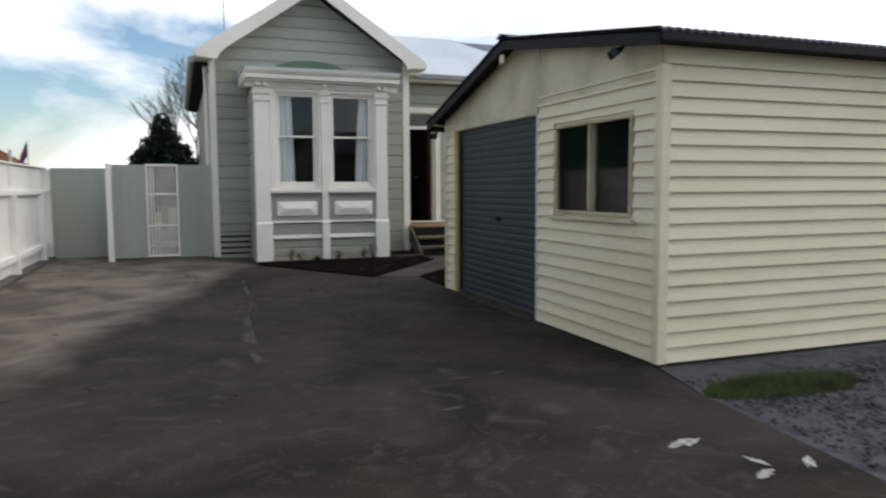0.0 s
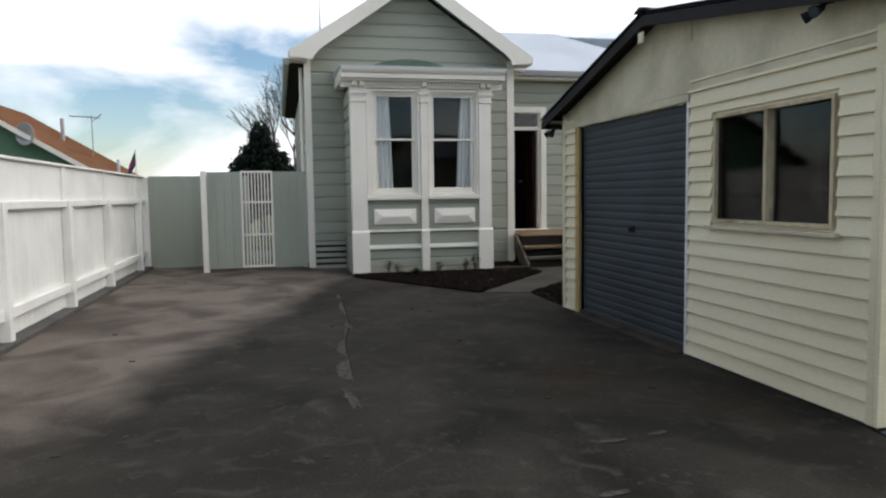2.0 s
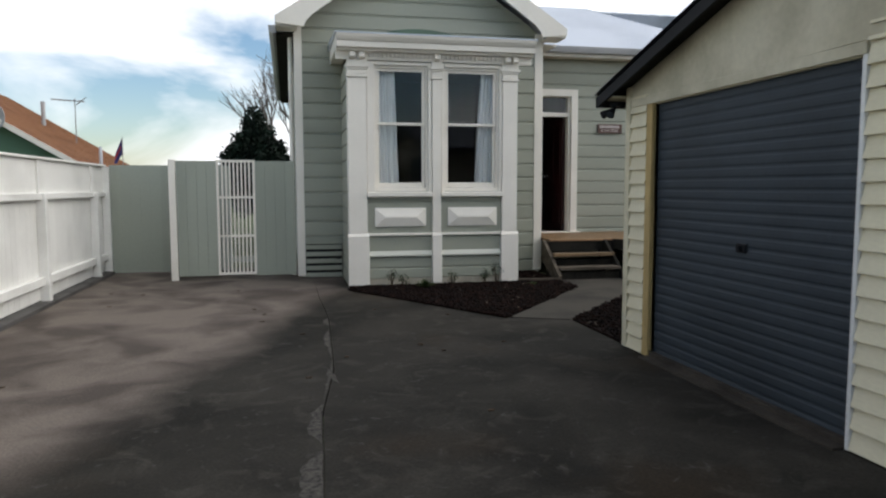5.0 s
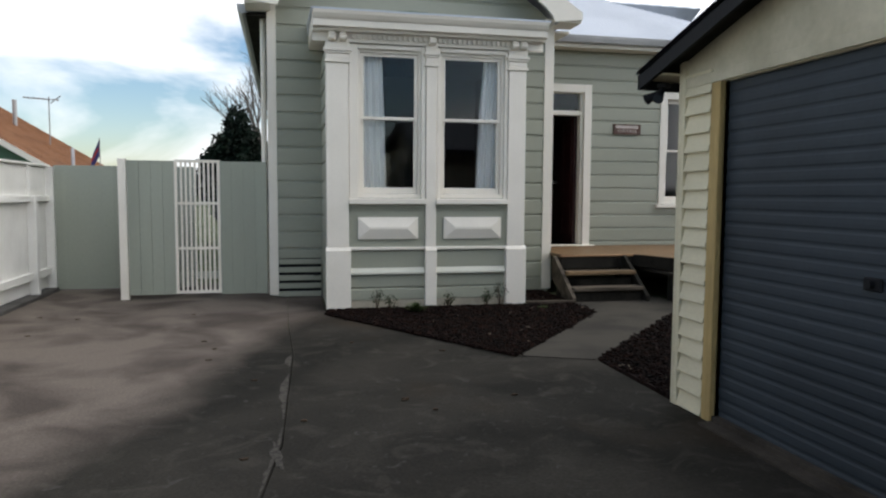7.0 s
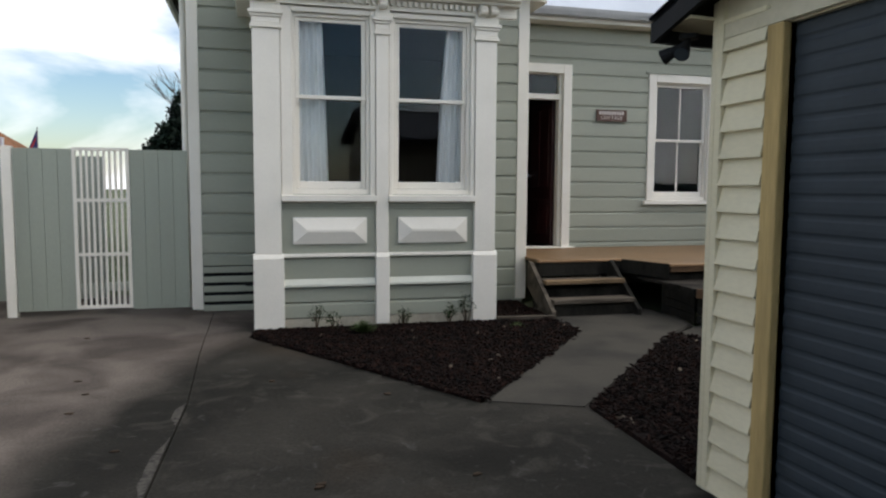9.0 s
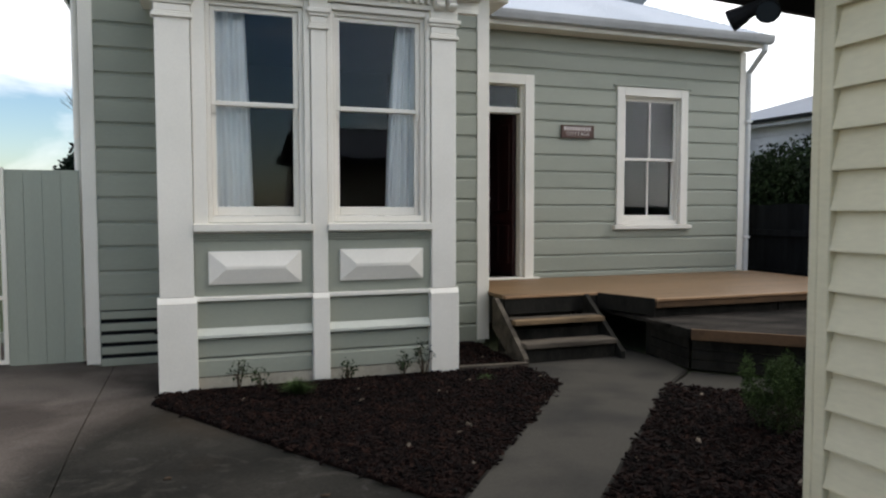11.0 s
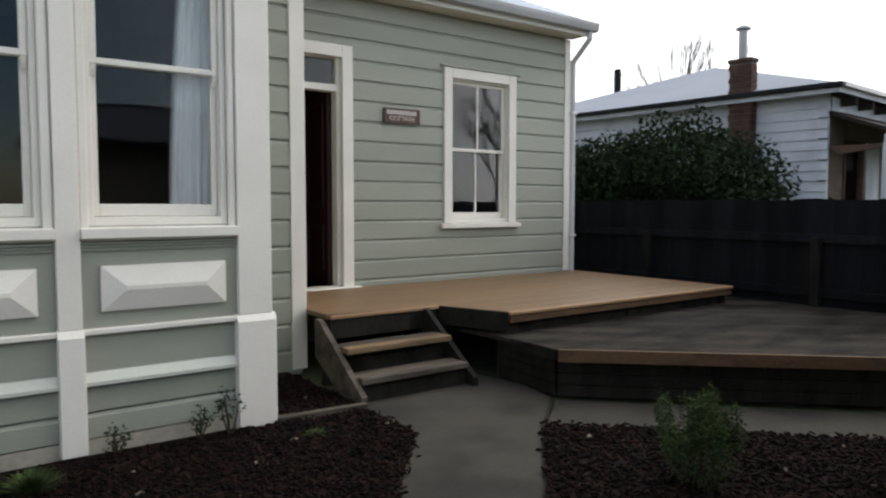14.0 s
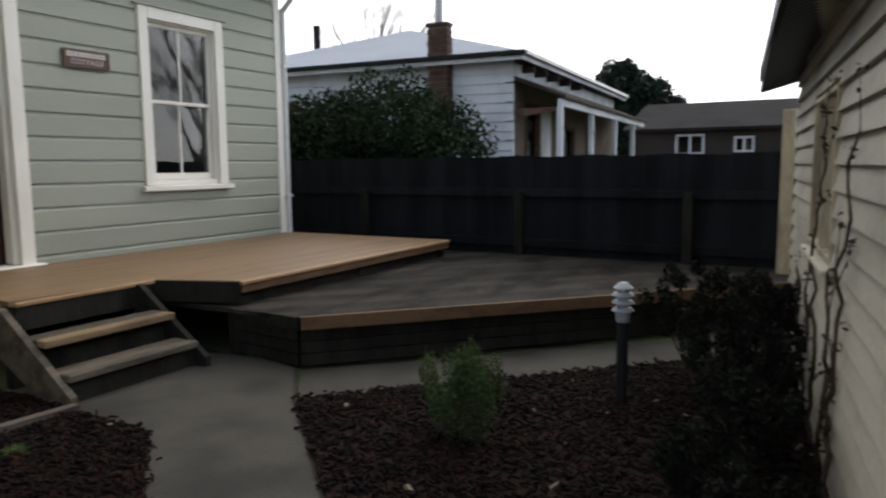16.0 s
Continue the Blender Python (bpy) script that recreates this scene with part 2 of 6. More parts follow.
def concrete_material():
    """Old driveway concrete: pale and dry toward the fence, dark and mossy over the rest, with blotches and streaks."""
    m = bpy.data.materials.new("old_driveway_concrete")
    m.use_nodes = True
    n, l = m.node_tree.nodes, m.node_tree.links
    b = n["Principled BSDF"]
    b.inputs["Roughness"].default_value = 0.85
    b.inputs["Specular IOR Level"].default_value = 0.12
    geo = n.new("ShaderNodeNewGeometry")
    pos = geo.outputs["Position"]

    def noise_of(scale, detail=6, distort=0.0):
        t = n.new("ShaderNodeTexNoise")
        t.inputs["Scale"].default_value, t.inputs["Detail"].default_value, t.inputs["Distortion"].default_value = scale, detail, distort
        l.new(pos, t.inputs["Vector"])
        return t.outputs["Fac"]

    def rng(v, a, z, lo=0.0, hi=1.0):
        r = n.new("ShaderNodeMapRange")
        for k, x in (("From Min", a), ("From Max", z), ("To Min", lo), ("To Max", hi)):
            r.inputs[k].default_value = x
        l.new(v, r.inputs["Value"])
        return r.outputs["Result"]

    def mixc(f, a, c):
        x = n.new("ShaderNodeMix")
        x.data_type = "RGBA"
        l.new(f, x.inputs["Factor"])
        for k, s in (("A", a), ("B", c)):
            if isinstance(s, tuple):
                x.inputs[k].default_value = (*s, 1)
            else:
                l.new(s, x.inputs[k])
        return x.outputs["Result"]

    def math2(op, a, c):
        x = n.new("ShaderNodeMath")
        x.operation = op
        for i, s in enumerate((a, c)):
            if isinstance(s, float):
                x.inputs[i].default_value = s
            else:
                l.new(s, x.inputs[i])
        return x.outputs[0]

    sep = n.new("ShaderNodeSeparateXYZ")
    l.new(pos, sep.inputs[0])
    # distance to the stain's border, a line from (-0.7, -1.9) to (-2.2, -6.8), wandering
    d = math2("ADD", math2("MULTIPLY", sep.outputs["X"], -0.955), math2("MULTIPLY", sep.outputs["Y"], 0.298))
    d = math2("ADD", d, math2("MULTIPLY", noise_of(0.9, 5), 0.9))
    pale = math2("MULTIPLY", rng(d, 0.38, 0.90), rng(math2("ADD", sep.outputs["Y"], math2("MULTIPLY", noise_of(0.7, 4), 1.6)), -7.6, -5.9))
    base = mixc(rng(noise_of(0.8, 8, 0.9), 0.36, 0.66), (0.0115, 0.0105, 0.0082), (0.033, 0.0295, 0.024))
    base = mixc(rng(noise_of(3.2, 8, 1.6), 0.54, 0.80), base, (0.050, 0.045, 0.037))
    moss = mixc(rng(noise_of(0.55, 5), 0.56, 0.72, 0.0, 0.75), base, (0.030, 0.020, 0.011))
    dry = mixc(rng(noise_of(1.4, 6, 0.6), 0.38, 0.6), (0.066, 0.054, 0.046), (0.140, 0.117, 0.099))
    col = mixc(pale, moss, dry)
    col = mixc(rng(noise_of(9.0, 6, 1.8), 0.62, 0.80, 0.0, 0.45), col, (0.10, 0.096, 0.09))
    g = rng(noise_of(60.0, 6), 0.3, 0.7, 0.78, 1.22)
    hs = n.new("ShaderNodeHueSaturation")
    l.new(g, hs.inputs["Value"])
    l.new(col, hs.inputs["Color"])
    l.new(hs.outputs["Color"], b.inputs["Base Color"])
    bp = n.new("ShaderNodeBump")
    bp.inputs["Strength"].default_value, bp.inputs["Distance"].default_value = 0.35, 0.008
    l.new(noise_of(55.0, 4), bp.inputs["Height"])
    l.new(bp.outputs["Normal"], b.inputs["Normal"])
    return m


CONCRETE = concrete_material()
TREAD = material("worn_tread_timber", (0.20, 0.135, 0.075), 0.75, vary=0.2, grain=18, stain=3, bump=0.25, stretch=(0.6, 4, 4), dark=(0.10, 0.070, 0.042), spec=0.15)
PATH_CONC = material("path_concrete", (0.056, 0.051, 0.042), 0.85, vary=0.12, grain=60, stain=1.6, bump=0.3, dark=(0.032, 0.030, 0.026), spec=0.12)
PALE_SPLASH = material("pale_lime_stain", (0.070, 0.064, 0.055), 0.9, vary=0.3, grain=40, stain=30, bump=0.2, dark=(0.022, 0.021, 0.02), spec=0.12)


# ---- mesh helpers ----
def box(bm, x0, x1, y0, y1, z0, z1, bevel=0.0):
    r = bmesh.ops.create_cube(bm, size=1.0)
    vs = r["verts"]
    for v in vs:
        v.co = Vector(((x0 + x1) / 2 + v.co.x * (x1 - x0), (y0 + y1) / 2 + v.co.y * (y1 - y0), (z0 + z1) / 2 + v.co.z * (z1 - z0)))
    if bevel:
        es = list({e for v in vs for e in v.link_edges})
        bmesh.ops.bevel(bm, geom=es, offset=bevel, segments=1, affect="EDGES")
    return bm


def boxm(x0, x1, y0, y1, z0, z1, bevel=0.0):
    return box(bmesh.new(), x0, x1, y0, y1, z0, z1, bevel)


def prism(bm, pts, vec):
    """Extrude a planar polygon of 3D points along vec, closed."""
    a = [bm.verts.new(p) for p in pts]
    b = [bm.verts.new(Vector(p) + Vector(vec)) for p in pts]
    n = len(pts)
    bm.faces.new(a)
    bm.faces.new(b[::-1])
    for i in range(n):
        bm.faces.new((a[i], b[i], b[(i + 1) % n], a[(i + 1) % n]))
    bmesh.ops.recalc_face_normals(bm, faces=bm.faces[:])
    return bm


def tube(bm, p, q, r0, r1, sides=8):
    p, q = Vector(p), Vector(q)
    d = (q - p).normalized()
    u = d.orthogonal().normalized()
    w = d.cross(u)
    rings = []
    for c, r in ((p, r0), (q, r1)):
        rings.append([bm.verts.new(c + r * (math.cos(2 * math.pi * i / sides) * u + math.sin(2 * math.pi * i / sides) * w)) for i in range(sides)])
    for i in range(sides):
        bm.faces.new((rings[0][i], rings[0][(i + 1) % sides], rings[1][(i + 1) % sides], rings[1][i]))
    bm.faces.new(rings[0][::-1])
    bm.faces.new(rings[1])
    return bm


def mesh_of(name, bm, mat):
    me = bpy.data.meshes.new(name)
    bm.to_mesh(me)
    bm.free()
    me.materials.append(mat)
    return me


def part(name, bm, mat, parent=None, label=""):
    ob = new(name, mesh_of(name, bm, mat))
    if parent:
        ob.parent = parent
    return tagged(ob, label)


def thing(name, label, category, group="", kind="", at=(0, 0, 0)):
    e = new(name)
    e.empty_display_size = 0.2
    e.location = at
    return tagged(e, label, category, group, kind)


def keep_place(ob):
    """Move the parts' meshes so that they stay put under a thing whose base is not at the origin."""
    for c in ob.children:
        c.matrix_parent_inverse = Matrix.Translation(ob.location).inverted()
    return ob


def struct(name, bm, mat, label, category="wall"):
    return tagged(part(name, bm, mat), label, category, kind="structure")


RUSTIC = ((0.0, 0.024), (0.82, 0.023), (0.91, 0.005), (1.0, 0.003))
BEVELLED = ((0.0, 0.030), (0.05, 0.030), (0.98, 0.005), (1.0, 0.005))


def siding(parent, mat, origin, along, out, lo, hi, z0, z1, pitch, holes=(), profile=RUSTIC, name="weatherboard"):
    """Boards in rows on a wall: lo(z), hi(z) are the ends along the wall, holes are (a0, a1, z0, z1)."""
    along, out, o = Vector((*along, 0)), Vector((*out, 0)), Vector((*origin, 0))
    z = z0
    shared = {}
    while z < z1 - 0.01:
        top = min(z + pitch, z1)
        cuts = {-99.0, 99.0}
        for h in holes:
            if h[2] < top and h[3] > z:
                cuts |= {h[0], h[1]}
        cuts = sorted(cuts)
        for a, b in zip(cuts, cuts[1:]):
            mid = (a + b) / 2
            spans = [(z, top)]
            for h in holes:
                if h[0] - 1e-6 <= mid <= h[1] + 1e-6 and h[2] < top and h[3] > z:
                    spans = [s for s0, s1 in spans for s in ((s0, min(s1, h[2])), (max(s0, h[3]), s1)) if s[1] - s[0] > 0.012]
            for za, zb in spans:
                if hi((za + zb) / 2) - lo((za + zb) / 2) < 0.03:
                    continue
                zs = [(za, None)] + [(z + f * pitch, d) for f, d in profile if za < z + f * pitch < zb] + [(zb, None)]
                pts = []
                for q, _ in zs:
                    f = (q - z) / pitch
                    dd = np.interp(f, [p[0] for p in profile], [p[1] for p in profile])
                    pts.append((q, float(dd)))
                e0 = [max(a, lo(q)) for q, _ in pts]
                e1 = [min(b, hi(q)) for q, _ in pts]
                if max(y - x for x, y in zip(e0, e1)) < 0.02:
                    continue
                key = (round(za - z, 4), round(zb - z, 4), *(round(x, 4) for x in e0), *(round(x, 4) for x in e1))
                if key not in shared:
                    bm = bmesh.new()
                    fr = [[], []]
                    bk = [[], []]
                    for s, e in enumerate((e0, e1)):
                        for (q, d), x in zip(pts, e):
                            fr[s].append(bm.verts.new(o + along * x + out * d + Vector((0, 0, q - z))))
                            bk[s].append(bm.verts.new(o + along * x - out * 0.004 + Vector((0, 0, q - z))))
                    for i in range(len(pts) - 1):
                        bm.faces.new((fr[0][i], fr[1][i], fr[1][i + 1], fr[0][i + 1]))
                        for s in (0, 1):
                            bm.faces.new((fr[s][i], fr[s][i + 1], bk[s][i + 1], bk[s][i]))
                    for i in (0, len(pts) - 1):
                        bm.faces.new((fr[0][i], fr[1][i], bk[1][i], bk[0][i]))
                    bmesh.ops.recalc_face_normals(bm, faces=bm.faces[:])
                    shared[key] = mesh_of(name, bm, mat)
                ob = new(name, shared[key])
                ob.location = (0, 0, z)
                ob.parent = parent
        z += pitch


def wall_with_holes(bm, axis, a0, a1, c0, c1, z0, z1, holes):
    """A thick wall along axis 'x' or 'y', from c0 to c1 across, with rectangular openings (a0, a1, z0, z1)."""
    cuts = sorted({a0, a1, *(v for h in holes for v in h[:2] if a0 < v < a1)})
    for p, q in zip(cuts, cuts[1:]):
        spans = [(z0, z1)]
        for h in holes:
            if h[0] - 1e-6 <= (p + q) / 2 <= h[1] + 1e-6:
                spans = [s for s0, s1 in spans for s in ((s0, min(s1, h[2])), (max(s0, h[3]), s1)) if s[1] - s[0] > 1e-4]
        for s in spans:
            if axis == "x":
                box(bm, p, q, c0, c1, *s)
            else:
                box(bm, c0, c1, p, q, *s)
    bmesh.ops.remove_doubles(bm, verts=bm.verts[:], dist=1e-4)
    return bm

GARAGE_FOOT = material("dark_garage_footing", (0.055, 0.047, 0.038), 0.9, vary=0.2, grain=30, stain=3, bump=0.4, spec=0.12)

NB_ROOF = material("blue_grey_iron", (0.19, 0.215, 0.265), 0.55, vary=0.06, grain=20, stain=0.8)
NB_BRICK = material("brown_verandah_wall", (0.15, 0.115, 0.095), 0.85, vary=0.2, grain=20, stain=1.5, spec=0.12)
LOW_FASCIA = material("brown_fascia_timber", (0.125, 0.074, 0.040), 0.75, vary=0.2, grain=18, stain=2.2, bump=0.25, stretch=(2, 2, 5), dark=(0.085, 0.052, 0.030), spec=0.15)
SHED_ROOF = material("dark_shed_roof", (0.018, 0.016, 0.017), 0.9, vary=0.15, grain=15, stain=0.8, spec=0.08)
# Brown-green leaves darkened: shadow beside the garage is in the colour.
SHADED_SHRUB = material("shaded_brown_green_leaves", (0.010, 0.0125, 0.008), 0.85, vary=0.3, grain=8, stain=4, bump=0.1, dark=(0.006, 0.005, 0.004), spec=0.1)


def vary_by_island(m, lo, hi):
    """Each loose piece of a joined mesh gets a brightness of its own."""
    n, l = m.node_tree.nodes, m.node_tree.links
    hs = next(x for x in n if x.type == "HUE_SAT")
    was = hs.inputs["Value"].links[0].from_socket
    geo = next(x for x in n if x.type == "NEW_GEOMETRY")
    rr, mu, pw = n.new("ShaderNodeMapRange"), n.new("ShaderNodeMath"), n.new("ShaderNodeMath")
    pw.operation, mu.operation = "POWER", "MULTIPLY"
    pw.inputs[1].default_value = 2.5
    l.new(geo.outputs["Random Per Island"], pw.inputs[0])
    rr.inputs["To Min"].default_value, rr.inputs["To Max"].default_value = lo, hi
    l.new(pw.outputs[0], rr.inputs["Value"])
    l.new(was, mu.inputs[0])
    l.new(rr.outputs["Result"], mu.inputs[1])
    l.new(mu.outputs[0], hs.inputs["Value"])


vary_by_island(CHIP, 0.35, 1.9)
for foliage in (LEAF, CONIFER, FERN):
    vary_by_island(foliage, 0.7, 1.9)
WINDOW_WOOD = material("weathered_window_wood", (0.46, 0.39, 0.26), 0.75, vary=0.2, grain=25, stain=3, bump=0.2, stretch=(2, 2, 0.5), dark=(0.22, 0.165, 0.10))
WHITE_SPLASH = material("white_paint_spill", (0.34, 0.33, 0.31), 0.85, vary=0.2, grain=30, stain=20, bump=0.1, dark=(0.10, 0.095, 0.088), spec=0.2)

# ---- ground ----
bm = bmesh.new()
box(bm, -400, 400, -400, 400, -0.60, -0.04)
struct("ground", bm, GROUND, "dull green and brown turf reaching to the horizon", "ground")


def slab(name, outline, z0, z1, mat, label, category="pavement"):
    return struct(name, prism(bmesh.new(), [(x, y, z0) for x, y in outline], (0, 0, z1 - z0)), mat, label, category)


slab("pavement_west", [(-3.54, -30), (-2.20, -30), (-0.75, -7.1), (-0.68, -5.4), (-0.55, -4.4), (-0.47, -2.3), (-0.50, -0.9), (-0.50, 2.6), (-3.54, 2.6)], -0.3, 0.0, CONCRETE,
     "old stained concrete driveway slab, pale toward the fence")
slab("pavement_east", [(-2.20, -30), (-1.2, -30), (1.56, -10.6), (1.72, -9.2), (1.88, -8.44), (1.95, -2.95), (3.67, -1.14), (4.20, -0.70), (4.30, -0.34), (4.30, 0.5), (2.95, 0.6),
                       (2.95, -0.02), (2.89, -0.80), (1.33, -2.70), (-0.08, -0.39), (-0.06, 1.18), (-0.494, 1.18), (-0.494, -0.9), (-0.464, -2.3), (-0.544, -4.4), (-0.674, -5.4), (-0.75, -7.1)],
     -0.3, -0.004, CONCRETE, "old dark concrete driveway slab with blotches and moss")
slab("path_strip", [(3.69, -1.12), (6.80, -4.05), (7.4, -4.05), (4.22, -0.74)], -0.3, -0.006, PATH_CONC, "grey concrete garden path along the low deck")
slab("garden_path", [(1.38, -2.68), (1.93, -2.93), (3.65, -1.13), (4.18, -0.68), (4.28, -0.32), (4.2, 0.3), (3.0, 0.3), (2.97, -0.02), (2.91, -0.79)], -0.05, 0.003, PATH_CONC,
     "grey concrete path to the stairs")
slab("gravel_yard", [(-1.1, -30), (30, -30), (30, -8.51), (1.92, -8.51), (1.74, -9.2), (1.58, -10.6)], -0.3, -0.015, GRAVEL, "loose grey gravel beside the garage", "gravel")
slab("garage_footing", [(1.922, -8.482), (6.6, -8.482), (6.6, -4.167), (1.922, -4.167)], -0.3, 0.04, GARAGE_FOOT, "dark dirty concrete footing under the garage", "footing")
slab("mulch_bed_front", [(-0.06, -0.38), (1.33, -2.68), (2.88, -0.80), (2.93, -0.02), (2.95, 1.17), (2.27, 1.17), (2.27, 0.0), (-0.04, 0.0)], -0.3, 0.012, MULCH,
     "dark bark mulch bed under the bay window", "garden bed")
slab("mulch_bed_side", [(1.96, -2.93), (3.67, -1.15), (6.60, -4.02), (1.96, -4.13)], -0.3, 0.012, MULCH, "dark bark mulch bed beside the garage", "garden bed")
# kerb strip at the fence foot
struct("kerb", boxm(-3.72, -3.52, -30, 2.6, -0.2, 0.05, 0.01), material("dark_kerb", (0.075, 0.07, 0.065), 0.9, vary=0.2, grain=40, stain=3, bump=0.4), "low dark concrete kerb under the white fence", "kerb")

# ---- the cottage ----
G0, W0 = 1.20, 2.30          # front faces of the gable wall and of the wing wall
GX0, GX1, APEX = -0.70, 3.11, 1.20
SLOPE = 0.66


def gable_lo(z):
    return GX0 + 0.02 if z < 3.70 else max(GX0 + 0.02, APEX - (4.98 - z) / SLOPE)


def gable_hi(z):
    return GX1 - 0.02 if z < 3.70 else min(GX1 - 0.02, APEX + (4.98 - z) / SLOPE)


bm = bmesh.new()
box(bm, GX0 + 0.03, 0.06, G0 + 0.004, G0 + 0.14, -0.1, 3.72)
box(bm, 2.20, GX1 - 0.03, G0 + 0.004, G0 + 0.14, -0.1, 3.72)
box(bm, 0.06, 2.20, G0 + 0.004, G0 + 0.14, 3.06, 3.72)
box(bm, 0.06, 2.20, G0 + 0.004, G0 + 0.14, -0.1, 0.45)
prism(bm, [(GX0 + 0.03, G0 + 0.004, 3.72), (GX1 - 0.03, G0 + 0.004, 3.72), (APEX, G0 + 0.004, 3.72 + 1.22)], (0, 0.136, 0))
wall_gable = struct("wall_gable", bm, SAGE, "sage green weatherboard gable wall of the cottage")
siding(wall_gable, SAGE, (0, G0), (1, 0), (0, -1), gable_lo, gable_hi, 0.4215, 4.98, 0.2185, [(-0.03, 2.27, 0.0, 3.40), (GX0, -0.05, 0, 0.50)])
siding(wall_gable, SAGE, (0, G0), (1, 0), (0, -1), lambda z: 2.27, lambda z: GX1 - 0.02, -0.0155, 0.4215, 0.2185)

bm = bmesh.new()
wall_with_holes(bm, "x", GX1 - 0.03, 7.42, W0 + 0.004, W0 + 0.14, 0.0, 3.62, [(3.24, 4.08, 0.50, 2.96), (5.485, 6.39, 1.20, 2.885)])
wall_wing = struct("wall_wing", bm, SAGE, "sage green weatherboard front wall beside the door")
siding(wall_wing, SAGE, (0, W0), (1, 0), (0, -1), lambda z: GX1 + 0.02, lambda z: 7.36, 0.409, 3.56, 0.211, [(3.14, 4.20, 0.3, 3.05), (5.39, 6.485, 1.12, 2.985)])
# left side wall, right side wall, and the return beside the door
wall_west = struct("wall_west", boxm(GX0 + 0.03, GX0 + 0.15, G0 + 0.15, 10, -0.1, 3.62), SAGE, "sage weatherboard side wall of the cottage")
siding(wall_west, SAGE, (GX0 + 0.03, 0), (0, 1), (-1, 0), lambda z: G0 + 0.10, lambda z: 10.0, 0.09, 3.55, 0.205)
wall_return = struct("wall_return", boxm(GX1 - 0.15, GX1 - 0.033, G0 + 0.15, W0 + 0.003, -0.1, 3.62), SAGE, "short sage weatherboard return wall by the door")
siding(wall_return, SAGE, (GX1 - 0.033, 0), (0, 1), (1, 0), lambda z: G0 + 0.10, lambda z: W0 - 0.03, 0.54, 3.55, 0.205)
struct("wall_east", boxm(7.28, 7.419, W0 + 0.15, 10, -0.1, 3.62), SAGE, "sage weatherboard end wall of the cottage")
struct("wall_back", boxm(GX0 + 0.16, 7.27, 9.86, 10, -0.1, 3.62), SAGE, "plain rear wall of the cottage")
struct("floor", box(boxm(GX0 + 0.16, 2.87, G0 + 0.15, 9.85, 0.30, 0.46), 2.871, 7.27, W0 + 0.145, 9.85, 0.30, 0.46), DARK_TIMBER, "dark timber floor inside the cottage", "floor")
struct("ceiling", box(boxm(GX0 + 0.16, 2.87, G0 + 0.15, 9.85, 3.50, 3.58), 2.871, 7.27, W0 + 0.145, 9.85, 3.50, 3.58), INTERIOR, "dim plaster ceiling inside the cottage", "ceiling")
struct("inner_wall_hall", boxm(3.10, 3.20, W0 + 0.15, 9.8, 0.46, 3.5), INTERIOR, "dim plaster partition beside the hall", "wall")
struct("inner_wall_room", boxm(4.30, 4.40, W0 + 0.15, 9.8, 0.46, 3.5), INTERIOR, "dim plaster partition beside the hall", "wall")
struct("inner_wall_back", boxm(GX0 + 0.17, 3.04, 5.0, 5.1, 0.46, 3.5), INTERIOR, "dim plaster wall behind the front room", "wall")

# corner boards and trims
for x0, x1, y, z0, z1 in ((GX0 - 0.02, GX0 + 0.095, G0, 0.02, 3.74), (GX1 - 0.115, GX1 + 0.02, G0, 0.02, 3.74), (7.345, 7.445, W0, 0.545, 3.56)):
    struct("trim", boxm(x0, x1, y - 0.035, y + 0.003, z0, z1, 0.004), WHITE, "cream white corner board of the cottage", "trim")
struct("trim", boxm(GX0 - 0.02, GX0 + 0.003, G0 + 0.005, G0 + 0.10, 0.02, 3.70, 0.003), WHITE, "cream white corner board of the cottage", "trim")
struct("trim", boxm(GX1 - 0.003, GX1 + 0.02, G0 + 0.005, G0 + 0.10, 0.02, 3.66, 0.003), WHITE, "cream white corner board of the cottage", "trim")

# foundation vent of slats beside the bay
vent = thing("foundation_vent", "sage painted slatted foundation vent with dark gaps", "vent")
for i in range(5):
    part("slat", boxm(GX0 + 0.10, -0.06, G0 - 0.05, G0 - 0.02, 0.0 + i * 0.105, 0.066 + i * 0.105, 0.004), SAGE, vent)
# Black sheet painted in for the darkness between the slats.
part("backing", boxm(GX0 + 0.10, -0.06, G0 - 0.012, G0 + 0.003, 0.0, 0.495), BLACK, vent)
part("latch", boxm(-0.16, -0.09, G0 - 0.075, G0 - 0.052, 0.27, 0.30, 0.004), BLACK, vent)


# ---- roofs ----
def corrugated(name, start, along, length, up, rise_of, pitch, amp, mat, label, thick=0.03):
    """Iron sheet: ribs run up the slope; rise_of(s) tells how far up the slope the sheet goes at s along the eave."""
    start, along, up = Vector(start), Vector(along).normalized(), Vector(up).normalized()
    nrm = along.cross(up).normalized()
    if nrm.z < 0:
        nrm = -nrm
    n = max(2, int(length / pitch * 4))
    bm = bmesh.new()
    rows = []
    for i in range(n + 1):
        s = length * i / n
        a, b = rise_of(s)
        h = amp * math.sin(2 * math.pi * s / pitch)
        p = start + along * s + nrm * h
        rows.append([bm.verts.new(p + up * a), bm.verts.new(p + up * b), bm.verts.new(p + up * a - nrm * thick), bm.verts.new(p + up * b - nrm * thick)])
    for r, q in zip(rows, rows[1:]):
        bm.faces.new((r[0], q[0], q[1], r[1]))
        bm.faces.new((r[2], r[3], q[3], q[2]))
        bm.faces.new((r[0], r[2], q[2], q[0]))
        bm.faces.new((r[1], q[1], q[3], r[3]))
    return struct(name, bm, mat, label, "roof")


